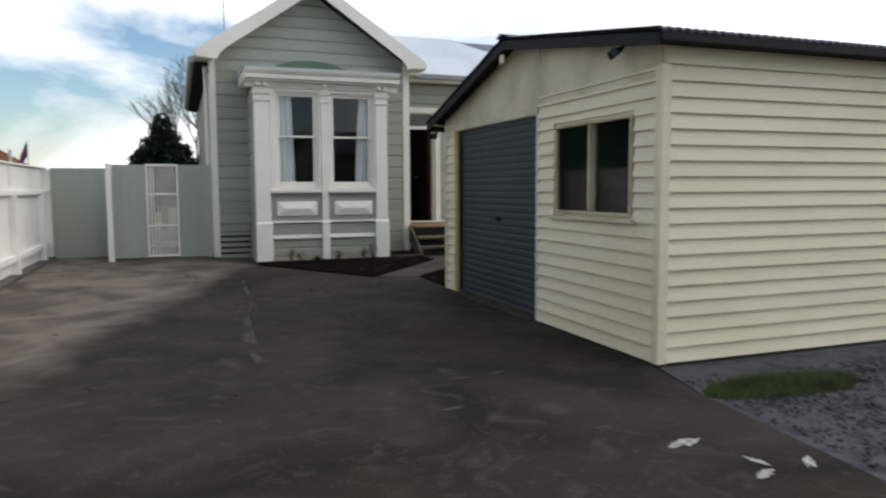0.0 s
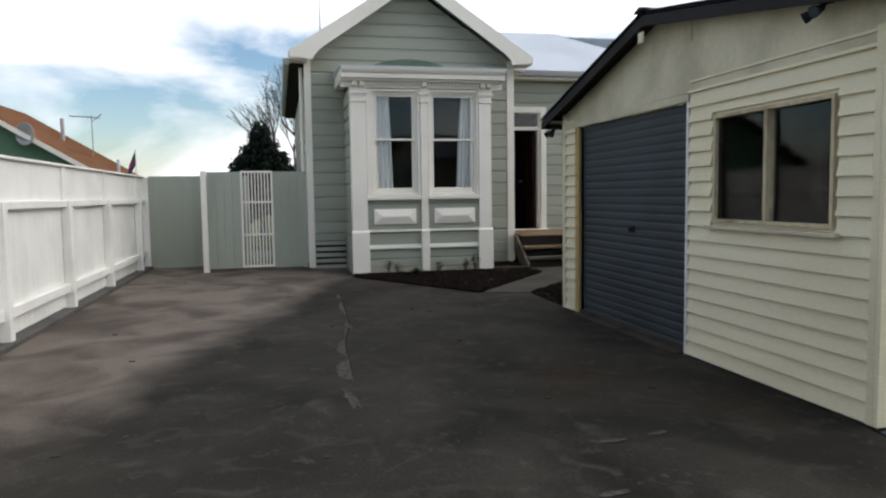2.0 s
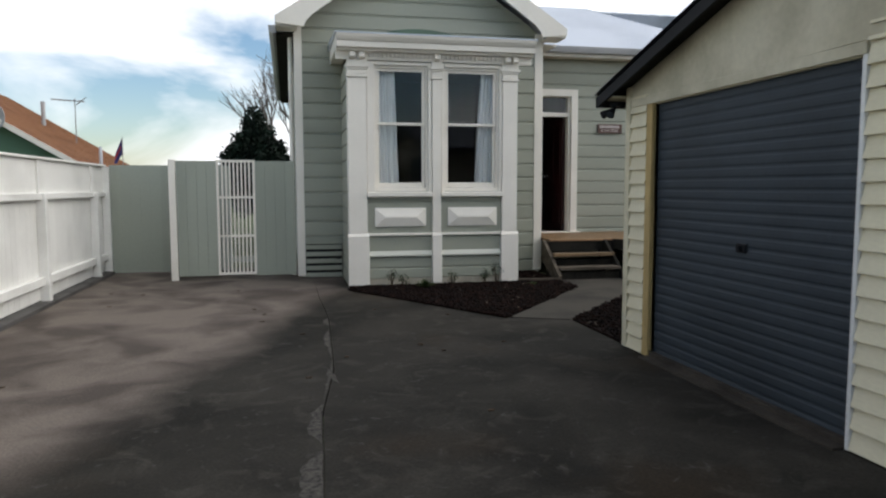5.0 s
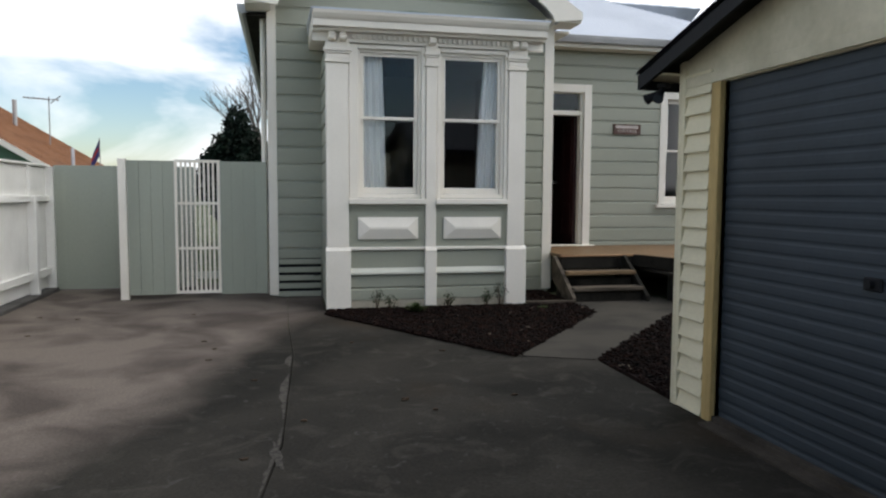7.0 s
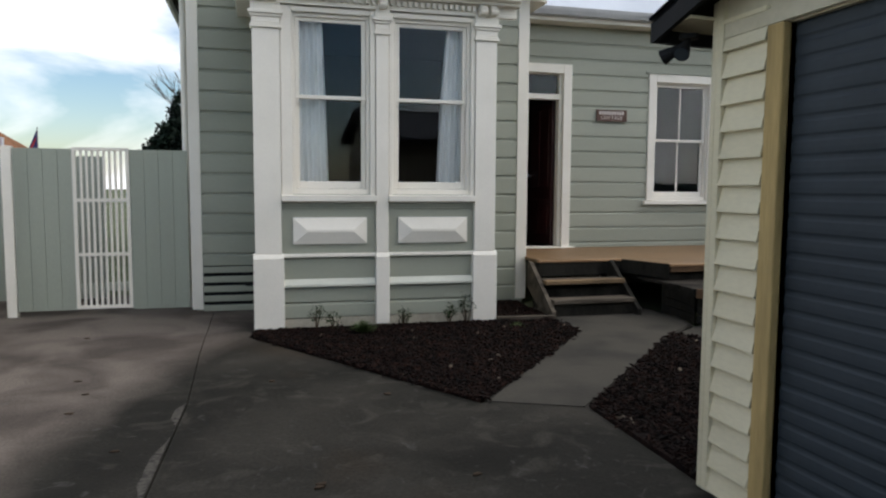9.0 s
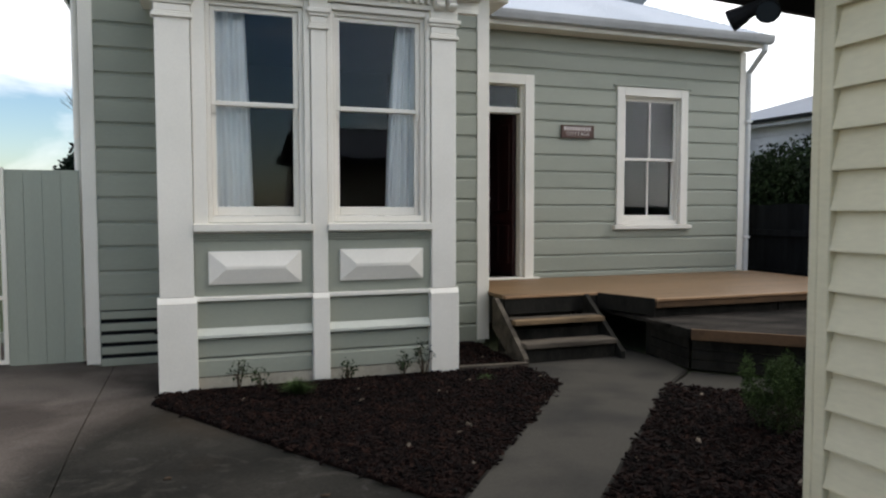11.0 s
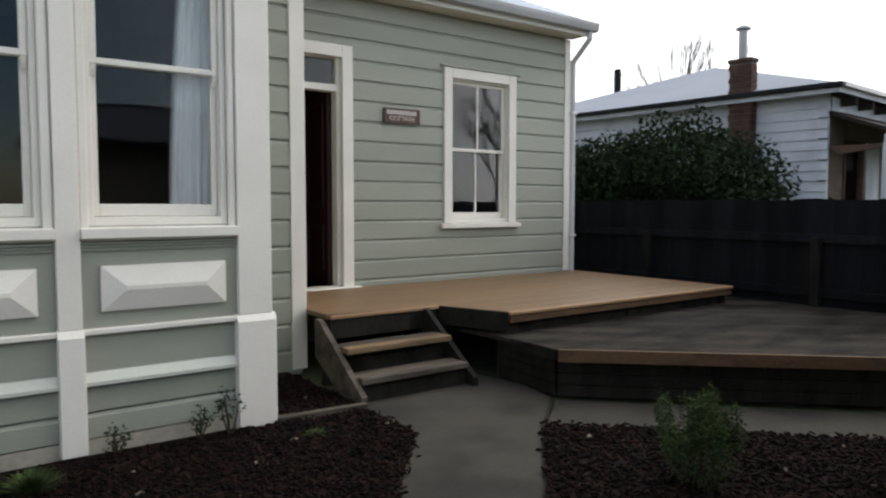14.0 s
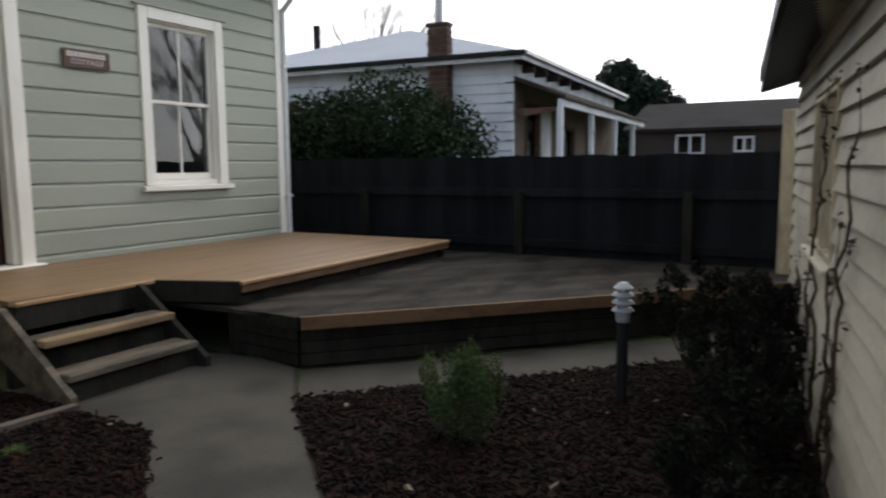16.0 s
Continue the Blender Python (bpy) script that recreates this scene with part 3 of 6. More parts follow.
RU = Vector((0, 2.75, 1.36))
RL = RU.length
corrugated("roof_front", (2.0, 2.0, 3.74), (1, 0, 0), 5.64, RU, lambda s: (0.0, RL * min(1.0, (5.64 - s) / 2.3 + 0.02)), 0.076, 0.008, ZINC, "pale zinc corrugated iron roof slope of the cottage")
corrugated("roof_end", (7.64, 2.0, 3.74), (0, 1, 0), 5.5, (-2.3, 0, 1.36), lambda s: (0.0, 2.67 * (1 - abs(s - 2.75) / 2.75) + 0.02), 0.076, 0.008, ZINC, "pale zinc corrugated hip end of the roof")
corrugated("roof_back", (1.2, 7.5, 3.70), (1, 0, 0), 6.4, (0, -2.75, 1.36), lambda s: (0.0, RL), 0.3, 0.004, ZINC, "pale zinc rear roof slope of the cottage")
GL = math.hypot(2.18, 2.18 * SLOPE)
corrugated("roof_gable_west", (-0.98, 0.82, 3.75), (0, 1, 0), 9.3, (2.18, 0, 2.18 * SLOPE), lambda s: (0.0, GL), 0.076, 0.008, ZINC, "zinc iron slope over the gable")
corrugated("roof_gable_east", (3.38, 0.82, 3.75), (0, 1, 0), 9.3, (-2.18, 0, 2.18 * SLOPE), lambda s: (0.0, GL), 0.076, 0.008, ZINC, "zinc iron slope over the gable")
# barge boards with boxed, curved feet
for sgn, xe in ((1, -0.97), (-1, 3.37)):
    ap = APEX
    pts = [(xe, 3.62), (xe, 3.72), (ap, 3.72 + abs(ap - xe) * SLOPE), (ap, 3.48 + abs(ap - xe) * SLOPE), (xe + sgn * 0.62, 3.84), (xe + sgn * 0.50, 3.75), (xe + sgn * 0.42, 3.66), (xe + sgn * 0.39, 3.58)]
    barge = struct("trim", prism(bmesh.new(), [(x, 0.775, z + 0.03) for x, z in pts], (0, 0.035, 0)), WHITE, "white painted barge board of the gable with a curved foot", "barge board")
    sof = [(xe, 3.60), (xe + sgn * 0.02, 3.70), (ap, 3.68 + abs(ap - xe) * SLOPE), (ap, 3.66 + abs(ap - xe) * SLOPE), (xe + sgn * 0.06, 3.70), (xe + sgn * 0.30, 3.60)]
    struct("trim", prism(bmesh.new(), [(x, 0.812, z + 0.02) for x, z in sof], (0, 0.40, 0)), WHITE, "white painted soffit under the gable eave", "soffit")
    # West soffit coloured dark for the eave's shade; the east one stays white.
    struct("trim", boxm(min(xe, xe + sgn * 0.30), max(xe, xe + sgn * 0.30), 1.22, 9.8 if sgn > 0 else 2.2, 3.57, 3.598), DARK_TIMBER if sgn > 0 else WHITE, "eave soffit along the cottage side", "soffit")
# eave of the wing: soffit, fascia, gutter
struct("trim", boxm(3.13, 7.49, 2.07, 2.295, 3.575, 3.60), WHITE, "white painted eave soffit", "soffit")
struct("trim", boxm(3.13, 7.55, 2.035, 2.068, 3.575, 3.72, 0.003), WHITE, "cream white fascia board under the gutter", "fascia")
bm = bmesh.new()
prism(bm, [(3.13, y - 0.09, z + 0.035) for y, z in ((2.122, 3.70), (2.122, 3.60), (2.10, 3.585), (2.04, 3.60), (2.025, 3.66), (2.02, 3.70), (2.032, 3.70), (2.045, 3.62), (2.10, 3.60), (2.11, 3.70))], (4.49, 0, 0))
gut = tagged(part("gutter", bm, GUTTER), "grey metal gutter along the wing eave", "gutter")
bm = bmesh.new()
prism(bm, [(x, 1.2, z) for x, z in ((-0.96, 3.70), (-0.96, 3.60), (-1.02, 3.585), (-1.07, 3.62), (-1.08, 3.70))], (0, 8.4, 0))
tagged(part("gutter", bm, GUTTER), "grey metal gutter along the side eave", "gutter")
dp = thing("downpipe", "white painted downpipe at the cottage corner", "downpipe")
bm = tube(bmesh.new(), (7.49, 2.265, 0.05), (7.49, 2.265, 3.30), 0.036, 0.036, 12)
part("pipe", bm, GREY_PIPE, dp)
bm = tube(bmesh.new(), (7.49, 2.265, 3.28), (7.52, 2.01, 3.54), 0.036, 0.036, 12)
tube(bm, (7.52, 2.01, 3.52), (7.52, 2.01, 3.63), 0.04, 0.04, 12)
part("elbow", bm, GREY_PIPE, dp)
for z in (1.0, 2.6):
    part("bracket", boxm(7.428, 7.535, 2.22, 2.31, z, z + 0.03, 0.003), GREY_PIPE, dp)
dp = thing("downpipe", "white painted downpipe at the gable corner", "downpipe")
bm = tube(bmesh.new(), (GX0 - 0.07, G0 + 0.2, 0.02), (GX0 - 0.07, G0 + 0.2, 3.57), 0.036, 0.036, 12)
part("pipe", bm, WHITE, dp)
# television aerial rod on the gable roof
tagged(part("roof_rod", tube(bmesh.new(), (-0.42, 1.2, 4.05), (-0.42, 1.2, 5.0), 0.010, 0.006, 6), STEEL), "thin metal rod standing on the gable roof", "rod")


# ---- bay window ----
B = -0.08                      # face of the pilasters
bay = struct("wall_bay", wall_with_holes(bmesh.new(), "x", -0.02, 2.27, B + 0.06, B + 0.17, 0.03, 3.10, [(0.305, 1.035, 1.29, 2.97), (1.26, 2.04, 1.29, 2.97)]), SAGE,
             "sage green bay window with cream white joinery", "bay window")
for x0, x1 in ((-0.02, 0.10), (2.15, 2.27)):
    part("bay_side", boxm(x0, x1, B + 0.172, G0 + 0.003, 0.03, 3.10), SAGE, bay)
part("bay_floor", boxm(0.10, 2.15, B + 0.175, G0 + 0.10, 0.40, 0.46), DARK_TIMBER, bay)
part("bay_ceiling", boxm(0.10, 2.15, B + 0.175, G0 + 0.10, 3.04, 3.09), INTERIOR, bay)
part("footing", boxm(-0.03, 2.28, B + 0.035, G0, -0.1, 0.10, 0.004), FOOTING, bay, "pale concrete footing")
# boards low on the bay front
for x0, x1 in ((0.20, 1.09), (1.21, 2.10)):
    for z0, z1, d in ((0.11, 0.245, 0.03), (0.26, 0.405, 0.024), (0.48, 0.685, 0.02)):
        bm = bmesh.new()
        prism(bm, [(x0, B + 0.06, z0), (x0, B + 0.06 - d, z0), (x0, B + 0.06 - d, z1 - 0.02), (x0, B + 0.056, z1)], (x1 - x0, 0, 0))
        part("weatherboard", bm, SAGE, bay)
    # white sloping ledge, white rail, sage panel with a moulded top, raised white lozenge
    bm = bmesh.new()
    prism(bm, [(x0, B + 0.058, 0.408), (x0, B - 0.005, 0.408), (x0, B - 0.005, 0.428), (x0, B + 0.03, 0.478), (x0, B + 0.058, 0.478)], (x1 - x0, 0, 0))
    part("ledge", bm, PALE_SAGE, bay)
    part("rail", boxm(x0, x1, B + 0.005, B + 0.058, 0.688, 0.722, 0.006), WHITE, bay)
    part("panel", boxm(x0 + 0.002, x1 - 0.002, B + 0.04, B + 0.058, 0.724, 1.18), SAGE, bay)
    bm = bmesh.new()
    for k, (z, d) in enumerate(((1.150, 0.012), (1.168, 0.02), (1.186, 0.03))):
        box(bm, x0, x1, B + 0.038 - d, B + 0.039, z, z + 0.013, 0.003)
    part("moulding", bm, SAGE, bay)
    a0, a1, c0, c1 = x0 + 0.10, x1 - 0.09, 0.815, 1.068
    bm = bmesh.new()
    y0, y1 = B + 0.038, B - 0.018
    base = [bm.verts.new(p) for p in ((a0, y0, c0), (a1, y0, c0), (a1, y0, c1), (a0, y0, c1))]
    rim = [bm.verts.new(p) for p in ((a0, y0 - 0.022, c0), (a1, y0 - 0.022, c0), (a1, y0 - 0.022, c1), (a0, y0 - 0.022, c1))]
    top = [bm.verts.new(p) for p in ((a0 + 0.125, y1, c0 + 0.115), (a1 - 0.125, y1, c0 + 0.115), (a1 - 0.125, y1, c1 - 0.115), (a0 + 0.125, y1, c1 - 0.115))]
    for q, w in ((base, rim), (rim, top)):
        for i in range(4):
            bm.faces.new((q[i], q[(i + 1) % 4], w[(i + 1) % 4], w[i]))
    bm.faces.new(top)
    bmesh.ops.recalc_face_normals(bm, faces=bm.faces[:])
    part("raised_panel", bm, WHITE, bay, "raised white lozenge panel")
# pilasters
for x0, x1, base in ((-0.05, 0.195, True), (1.09, 1.21, False), (2.085, 2.30, True)):
    bm = bmesh.new()
    w = 0.018 if base else 0.006
    box(bm, x0 - w, x1 + w, B - 0.025, B + 0.057, -0.02 if base else 0.03, 0.685, 0.005)
    prism(bm, [(x0 - w, B - 0.025, 0.685), (x0 - w, B + 0.05, 0.685), (x0 - w, B + 0.05, 0.73), (x0 - w, B, 0.725)], (x1 - x0 + 2 * w, 0, 0))
    part("pilaster_base", bm, WHITE, bay)
    bm = boxm(x0, x1, B, B + 0.057, 0.726, 2.80, 0.004)
    part("pilaster_shaft", bm, WHITE, bay)
    bm = bmesh.new()
    for z0, z1, o in ((2.802, 2.825, 0.022), (2.827, 2.845, 0.012), (2.847, 2.90, 0.004), (2.902, 2.925, 0.018), (2.927, 2.96, 0.034), (2.962, 3.03, 0.012)):
        box(bm, x0 - o, x1 + o, B - o, B + 0.057, z0, z1, 0.004)
    part("capital", bm, WHITE, bay)
    bm = bmesh.new()
    for k in range(2 if base else 1):
        cx = x0 + (x1 - x0) * ((k + 0.5) / (2 if base else 1))
        box(bm, cx - 0.042, cx + 0.042, B - 0.075, B - 0.002, 3.034, 3.125, 0.012)
        tube(bm, (cx - 0.036, B - 0.075, 3.062), (cx + 0.036, B - 0.075, 3.062), 0.022, 0.022, 8)
    part("bracket", bm, WHITE, bay)
# returns of the end pilasters along the bay's sides
for x0, x1 in ((-0.05, -0.022), (2.272, 2.30)):
    part("pilaster_return", boxm(x0, x1, B + 0.058, B + 0.24, 0.02, 3.03, 0.003), WHITE, bay)
for x, d in ((-0.022, -1), (2.272, 1)):
    siding(bay, SAGE, (x, 0), (0, 1), (d, 0), lambda z: B + 0.24, lambda z: G0 - 0.025, -0.0155, 3.05, 0.2185)
# cornice with dentils
cor = [(B + 0.05, 3.03), (B - 0.01, 3.03), (B - 0.01, 3.055), (B + 0.0, 3.06), (B + 0.0, 3.125), (B - 0.09, 3.13), (B - 0.09, 3.155), (B - 0.16, 3.165), (B - 0.16, 3.235), (B - 0.18, 3.25), (B - 0.205, 3.29), (B - 0.215, 3.325), (B + 0.05, 3.36)]
bm = bmesh.new()
prism(bm, [(-0.20, y, z) for y, z in cor], (2.70, 0, 0))
part("cornice", bm, WHITE, bay, "white moulded cornice over the bay")
bm = bmesh.new()
for x0, x1 in ((-0.20, -0.02), (2.272, 2.50)):
    box(bm, x0, x1, B + 0.052, G0 - 0.026, 3.165, 3.34, 0.006)
part("cornice_return", bm, WHITE, bay)
x = 0.235
while x < 2.06:
    if not 1.07 < x + 0.015 < 1.23:
        part("dentil", boxm(x, x + 0.028, B - 0.045, B - 0.002, 3.07, 3.118), WHITE, bay)
    x += 0.058
bm = bmesh.new()
prism(bm, [(-0.22, B - 0.215, 3.327), (-0.22, B - 0.215, 3.345), (-0.22, G0 - 0.026, 3.47), (-0.22, G0 - 0.026, 3.345)], (2.74, 0, 0))
part("bay_roof", bm, ZINC, bay, "grey metal bay roof")
arc = [(1.15 + 0.80 * math.cos(a), 3.44 + 0.29 * math.sin(a)) for a in (math.pi * i / 14 for i in range(15))]
part("flashing", prism(bmesh.new(), [(x, G0 - 0.032, z) for x, z in arc], (0, 0.01, 0)), material("green_flashing", (0.10, 0.16, 0.11), 0.5, vary=0.1), bay, "dark green arched flashing")


def sash_window(name, x0, x1, y, z0, z1, meet, label, bars=0, casing=0.0, sill=True):
    """A double-hung window in an opening: frame, two sashes, panes, horns and sill. y is the wall's face."""
    w = thing(name, label, "window", kind="structure")
    t = 0.032
    bm = bmesh.new()
    box(bm, x0, x0 + t, y + 0.02, y + 0.11, z0, z1, 0.003)
    box(bm, x1 - t, x1, y + 0.02, y + 0.11, z0, z1, 0.003)
    box(bm, x0 + t, x1 - t, y + 0.02, y + 0.11, z1 - t, z1, 0.003)
    box(bm, x0 + t, x1 - t, y + 0.02, y + 0.11, z0, z0 + 0.05, 0.003)
    part("window_frame", bm, WHITE, w)
    a0, a1 = x0 + t + 0.002, x1 - t - 0.002
    for nm, c0, c1, yy, foot in (("upper_sash", meet - 0.018, z1 - t - 0.002, y + 0.045, 0.036), ("lower_sash", z0 + 0.052, meet + 0.018, y + 0.082, 0.07)):
        bm = bmesh.new()
        s = 0.038
        box(bm, a0, a0 + s, yy, yy + 0.034, c0, c1, 0.004)
        box(bm, a1 - s, a1, yy, yy + 0.034, c0, c1, 0.004)
        box(bm, a0 + s, a1 - s, yy, yy + 0.034, c1 - 0.036, c1, 0.004)
        box(bm, a0 + s, a1 - s, yy, yy + 0.034, c0, c0 + foot, 0.004)
        for b in range(bars):
            xb = a0 + s + (a1 - a0 - 2 * s) * (b + 1) / (bars + 1)
            box(bm, xb - 0.010, xb + 0.010, yy + 0.004, yy + 0.03, c0 + foot, c1 - 0.036)
        if nm == "upper_sash":
            for xh in (a0 + 0.004, a1 - 0.034):
                prism(bm, [(xh, yy, c0), (xh, yy + 0.03, c0), (xh, yy + 0.03, c0 - 0.055), (xh, yy + 0.018, c0 - 0.06), (xh, yy + 0.006, c0 - 0.03)], (0.03, 0, 0))
        ob = part(nm, bm, WHITE, w)
        bm = boxm(a0 + s - 0.003, a1 - s + 0.003, yy + 0.015, yy + 0.018, c0 + foot - 0.003, c1 - 0.033)
        g = part("pane", bm, GLASS, ob)
        g.visible_shadow = False
    if casing:
        c = casing
        bm = bmesh.new()
        box(bm, x0 - c, x0 + 0.012, y - 0.035, y + 0.018, z0, z1 + c, 0.005)
        box(bm, x1 - 0.012, x1 + c, y - 0.035, y + 0.018, z0, z1 + c, 0.005)
        box(bm, x0 + 0.012, x1 - 0.012, y - 0.035, y + 0.018, z1 - 0.012, z1 + c, 0.005)
        part("casing", bm, WHITE, w)
        part("head_flashing", boxm(x0 - c - 0.05, x1 + c + 0.05, y - 0.05, y - 0.012, z1 + c + 0.002, z1 + c + 0.022, 0.003), SAGE, w)
    if sill:
        bm = bmesh.new()
        e = casing + 0.05 if casing else 0.0
        prism(bm, [(x0 - e, y + 0.05, z0 + 0.003), (x0 - e, y - 0.075, z0 - 0.012), (x0 - e, y - 0.075, z0 - 0.055), (x0 - e, y - 0.03, z0 - 0.065), (x0 - e, y + 0.05, z0 - 0.065)], (x1 - x0 + 2 * e, 0, 0))
        part("window_sill", bm, WHITE, w)
    return w


sash_window("window_1", 0.305, 1.035, B + 0.04, 1.29, 2.97, 2.205, "tall white sash window of the bay with net curtains behind", sill=False)
sash_window("window_2", 1.26, 2.04, B + 0.04, 1.29, 2.97, 2.205, "tall white sash window of the bay with net curtains behind", sill=False)
sash_window("window_3", 5.49, 6.385, W0 - 0.01, 1.20, 2.885, 2.06, "white sash window with one upright bar per sash", bars=1, casing=0.105)
# jamb linings and sill of the bay windows
for x0, x1 in ((0.20, 0.304), (1.036, 1.085), (1.215, 1.259), (2.041, 2.08)):
    part("jamb", boxm(x0, x1, B + 0.02, B + 0.058, 1.27, 3.02, 0.006), WHITE, bay)
for x0, x1 in ((0.305, 1.035), (1.26, 2.04)):
    part("head", boxm(x0, x1, B + 0.02, B + 0.058, 2.971, 3.02, 0.006), WHITE, bay)
for x0, x1 in ((0.197, 1.088), (1.212, 2.083)):
    bm = bmesh.new()
    prism(bm, [(x0, B + 0.10, 1.289), (x0, B - 0.03, 1.275), (x0, B - 0.03, 1.225), (x0, B + 0.02, 1.205), (x0, B + 0.10, 1.205)], (x1 - x0, 0, 0))
    part("sill", bm, WHITE, bay)


def curtain(x0, x1, x1b, y, z0, z1, folds, label):
    """A gathered net curtain, x1 its inner edge at the top and x1b at the foot."""
    bm = bmesh.new()
    n, m = folds * 8, 14
    grid = []
    for j in range(m + 1):
        f = j / m
        e = x1b + (x1 - x1b) * f ** 1.6
        row = []
        for i in range(n + 1):
            s = i / n
            x = x0 + (e - x0) * s
            row.append(bm.verts.new((x, y + 0.022 * math.sin(2 * math.pi * folds * s + 0.6 * math.sin(3 * f)) + 0.010 * math.sin(11 * s + 4 * f), z0 + (z1 - z0) * f)))
        grid.append(row)
    for r, q in zip(grid, grid[1:]):
        for i in range(n):
            bm.faces.new((r[i], r[i + 1], q[i + 1], q[i]))
    for f in bm.faces:
        f.smooth = True
    ob = tagged(part("curtain", bm, CURTAIN), label, "curtain", "bay window curtains")
    so = ob.modifiers.new("thick", "SOLIDIFY")
    so.thickness = 0.004
    return ob


curtain(0.32, 0.60, 0.655, B + 0.205, 1.20, 3.03, 4, "white gathered net curtain drawn aside behind the sash")
curtain(2.03, 1.85, 1.735, B + 0.215, 1.20, 3.03, 4, "white gathered net curtain drawn aside behind the sash")
rod = tagged(part("curtain_rod", tube(bmesh.new(), (0.11, B + 0.215, 3.025), (2.14, B + 0.215, 3.025), 0.012, 0.012, 8), WHITE), "white curtain rod inside the bay", "curtain rod")

# front door: frame, transom light, open leaf
door = thing("door_1", "open dark red front door in a cream white frame with a transom light", "door", kind="structure")
bm = bmesh.new()
box(bm, 3.135, 3.245, W0 - 0.04, W0 + 0.02, 0.545, 3.055, 0.005)
box(bm, 4.075, 4.20, W0 - 0.04, W0 + 0.02, 0.545, 3.055, 0.005)
box(bm, 3.245, 4.075, W0 - 0.04, W0 + 0.02, 2.93, 3.055, 0.005)
part("casing", bm, WHITE, door)
bm = bmesh.new()
box(bm, 3.241, 3.285, W0 + 0.021, W0 + 0.14, 0.56, 2.96, 0.003)
box(bm, 4.035, 4.079, W0 + 0.021, W0 + 0.14, 0.56, 2.96, 0.003)
box(bm, 3.285, 4.035, W0 + 0.021, W0 + 0.14, 2.585, 2.655, 0.003)
box(bm, 3.285, 4.035, W0 + 0.05, W0 + 0.10, 2.92, 2.96, 0.003)
part("door_frame", bm, WHITE, door)
g = part("transom_pane", boxm(3.286, 4.034, W0 + 0.075, W0 + 0.08, 2.656, 2.93), GLASS, door)
g.visible_shadow = False
part("threshold", boxm(3.20, 4.265, W0 - 0.10, W0 + 0.14, 0.50, 0.552, 0.008), WHITE, door)
bm = bmesh.new()
box(bm, 3.99, 4.028, W0 + 0.15, W0 + 0.93, 0.56, 2.575, 0.004)
for z0, z1 in ((0.70, 1.20), (1.38, 2.48)):
    for y0, y1 in ((W0 + 0.24, W0 + 0.50), (W0 + 0.58, W0 + 0.84)):
        box(bm, 3.980, 3.992, y0, y1, z0, z1, 0.006)
leaf = part("door_leaf", bm, RED_DOOR, door, "dark red panelled door leaf")
part("door_handle", tube(bmesh.new(), (3.90, W0 + 0.86, 1.55), (3.985, W0 + 0.86, 1.55), 0.025, 0.018, 10), STEEL, leaf)

# ---- deck and stairs ----
def deck_lo(y):
    return 3.125 if y > 1.08 else 3.06 if y > 0.62 else 4.34 - (y + 0.04) * 0.26 / 0.66


deck = thing("deck", "tan stained timber deck before the front door", "deck")
y = -0.038
while y < 2.25:
    y1 = min(y + 0.088, 2.255)
    bm = bmesh.new()
    prism(bm, [(deck_lo(y) + 0.02, y, 0.505), (7.485, y, 0.505), (7.485, y1, 0.505), (deck_lo(y1 if y < 0.62 < y1 else y1) + 0.02, y1, 0.505)], (0, 0, 0.035))
    part("deck_board", bm, DECK, deck)
    y += 0.093
for x0, x1, y0, y1 in ((4.33, 7.52, -0.075, -0.043), (7.488, 7.52, -0.04, 2.25), (3.06, 4.10, 0.585, 0.615)):
    part("nosing", boxm(x0, x1, y0, y1, 0.514, 0.543, 0.005), DECK_EDGE, deck, "pale new edge board")
for x0, x1, y0, y1 in ((4.34, 7.51, -0.062, -0.040), (7.485, 7.507, -0.035, 2.25)):
    part("fascia", boxm(x0, x1, y0, y1, 0.452, 0.512, 0.003), LOW_FASCIA, deck, "brown fascia board")
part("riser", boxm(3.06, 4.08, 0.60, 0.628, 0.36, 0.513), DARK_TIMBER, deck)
bm = bmesh.new()
prism(bm, [(4.32, -0.06, 0.38), (4.34, -0.04, 0.38), (4.10, 0.62, 0.38), (4.08, 0.62, 0.38)], (0, 0, 0.158))
part("edge_beam", bm, DARK_TIMBER, deck)
for x, y in ((4.36, 0.02), (5.9, 0.02), (7.4, 0.02), (4.2, 1.2), (5.9, 1.2), (7.4, 1.2), (3.12, 0.75)):
    part("post", boxm(x - 0.045, x + 0.045, y - 0.045, y + 0.045, -0.1, 0.50), DARK_TIMBER, deck)
part("joist", boxm(3.15, 7.48, 2.18, 2.25, 0.36, 0.50), DARK_TIMBER, deck)
part("joist", boxm(4.36, 7.45, 0.0, 0.04, 0.30, 0.50), DARK_TIMBER, deck)

stairs = thing("stairs", "weathered open timber stairs up to the deck", "stairs")
for x0 in (2.935, 3.93):
    bm = bmesh.new()
    prism(bm, [(x0, -0.10, -0.02), (x0, -0.10, 0.07), (x0, 0.56, 0.53), (x0, 0.62, 0.53), (x0, 0.62, 0.24), (x0, 0.14, -0.02)], (0.045, 0, 0))
    part("stringer", bm, STAIR_WOOD if x0 < 3 else DARK_TIMBER, stairs)
for z, yf in ((0.36, 0.18), (0.18, -0.04)):
    part("tread", boxm(2.982, 3.928, yf + 0.10, yf + 0.235, z - 0.04, z, 0.005), STAIR_WOOD, stairs)
    part("tread", boxm(2.982, 3.928, yf, yf + 0.094, z - 0.045, z + 0.002, 0.006), TREAD if z > 0.3 else STAIR_WOOD, stairs, "paler new front tread board" if z > 0.3 else "")
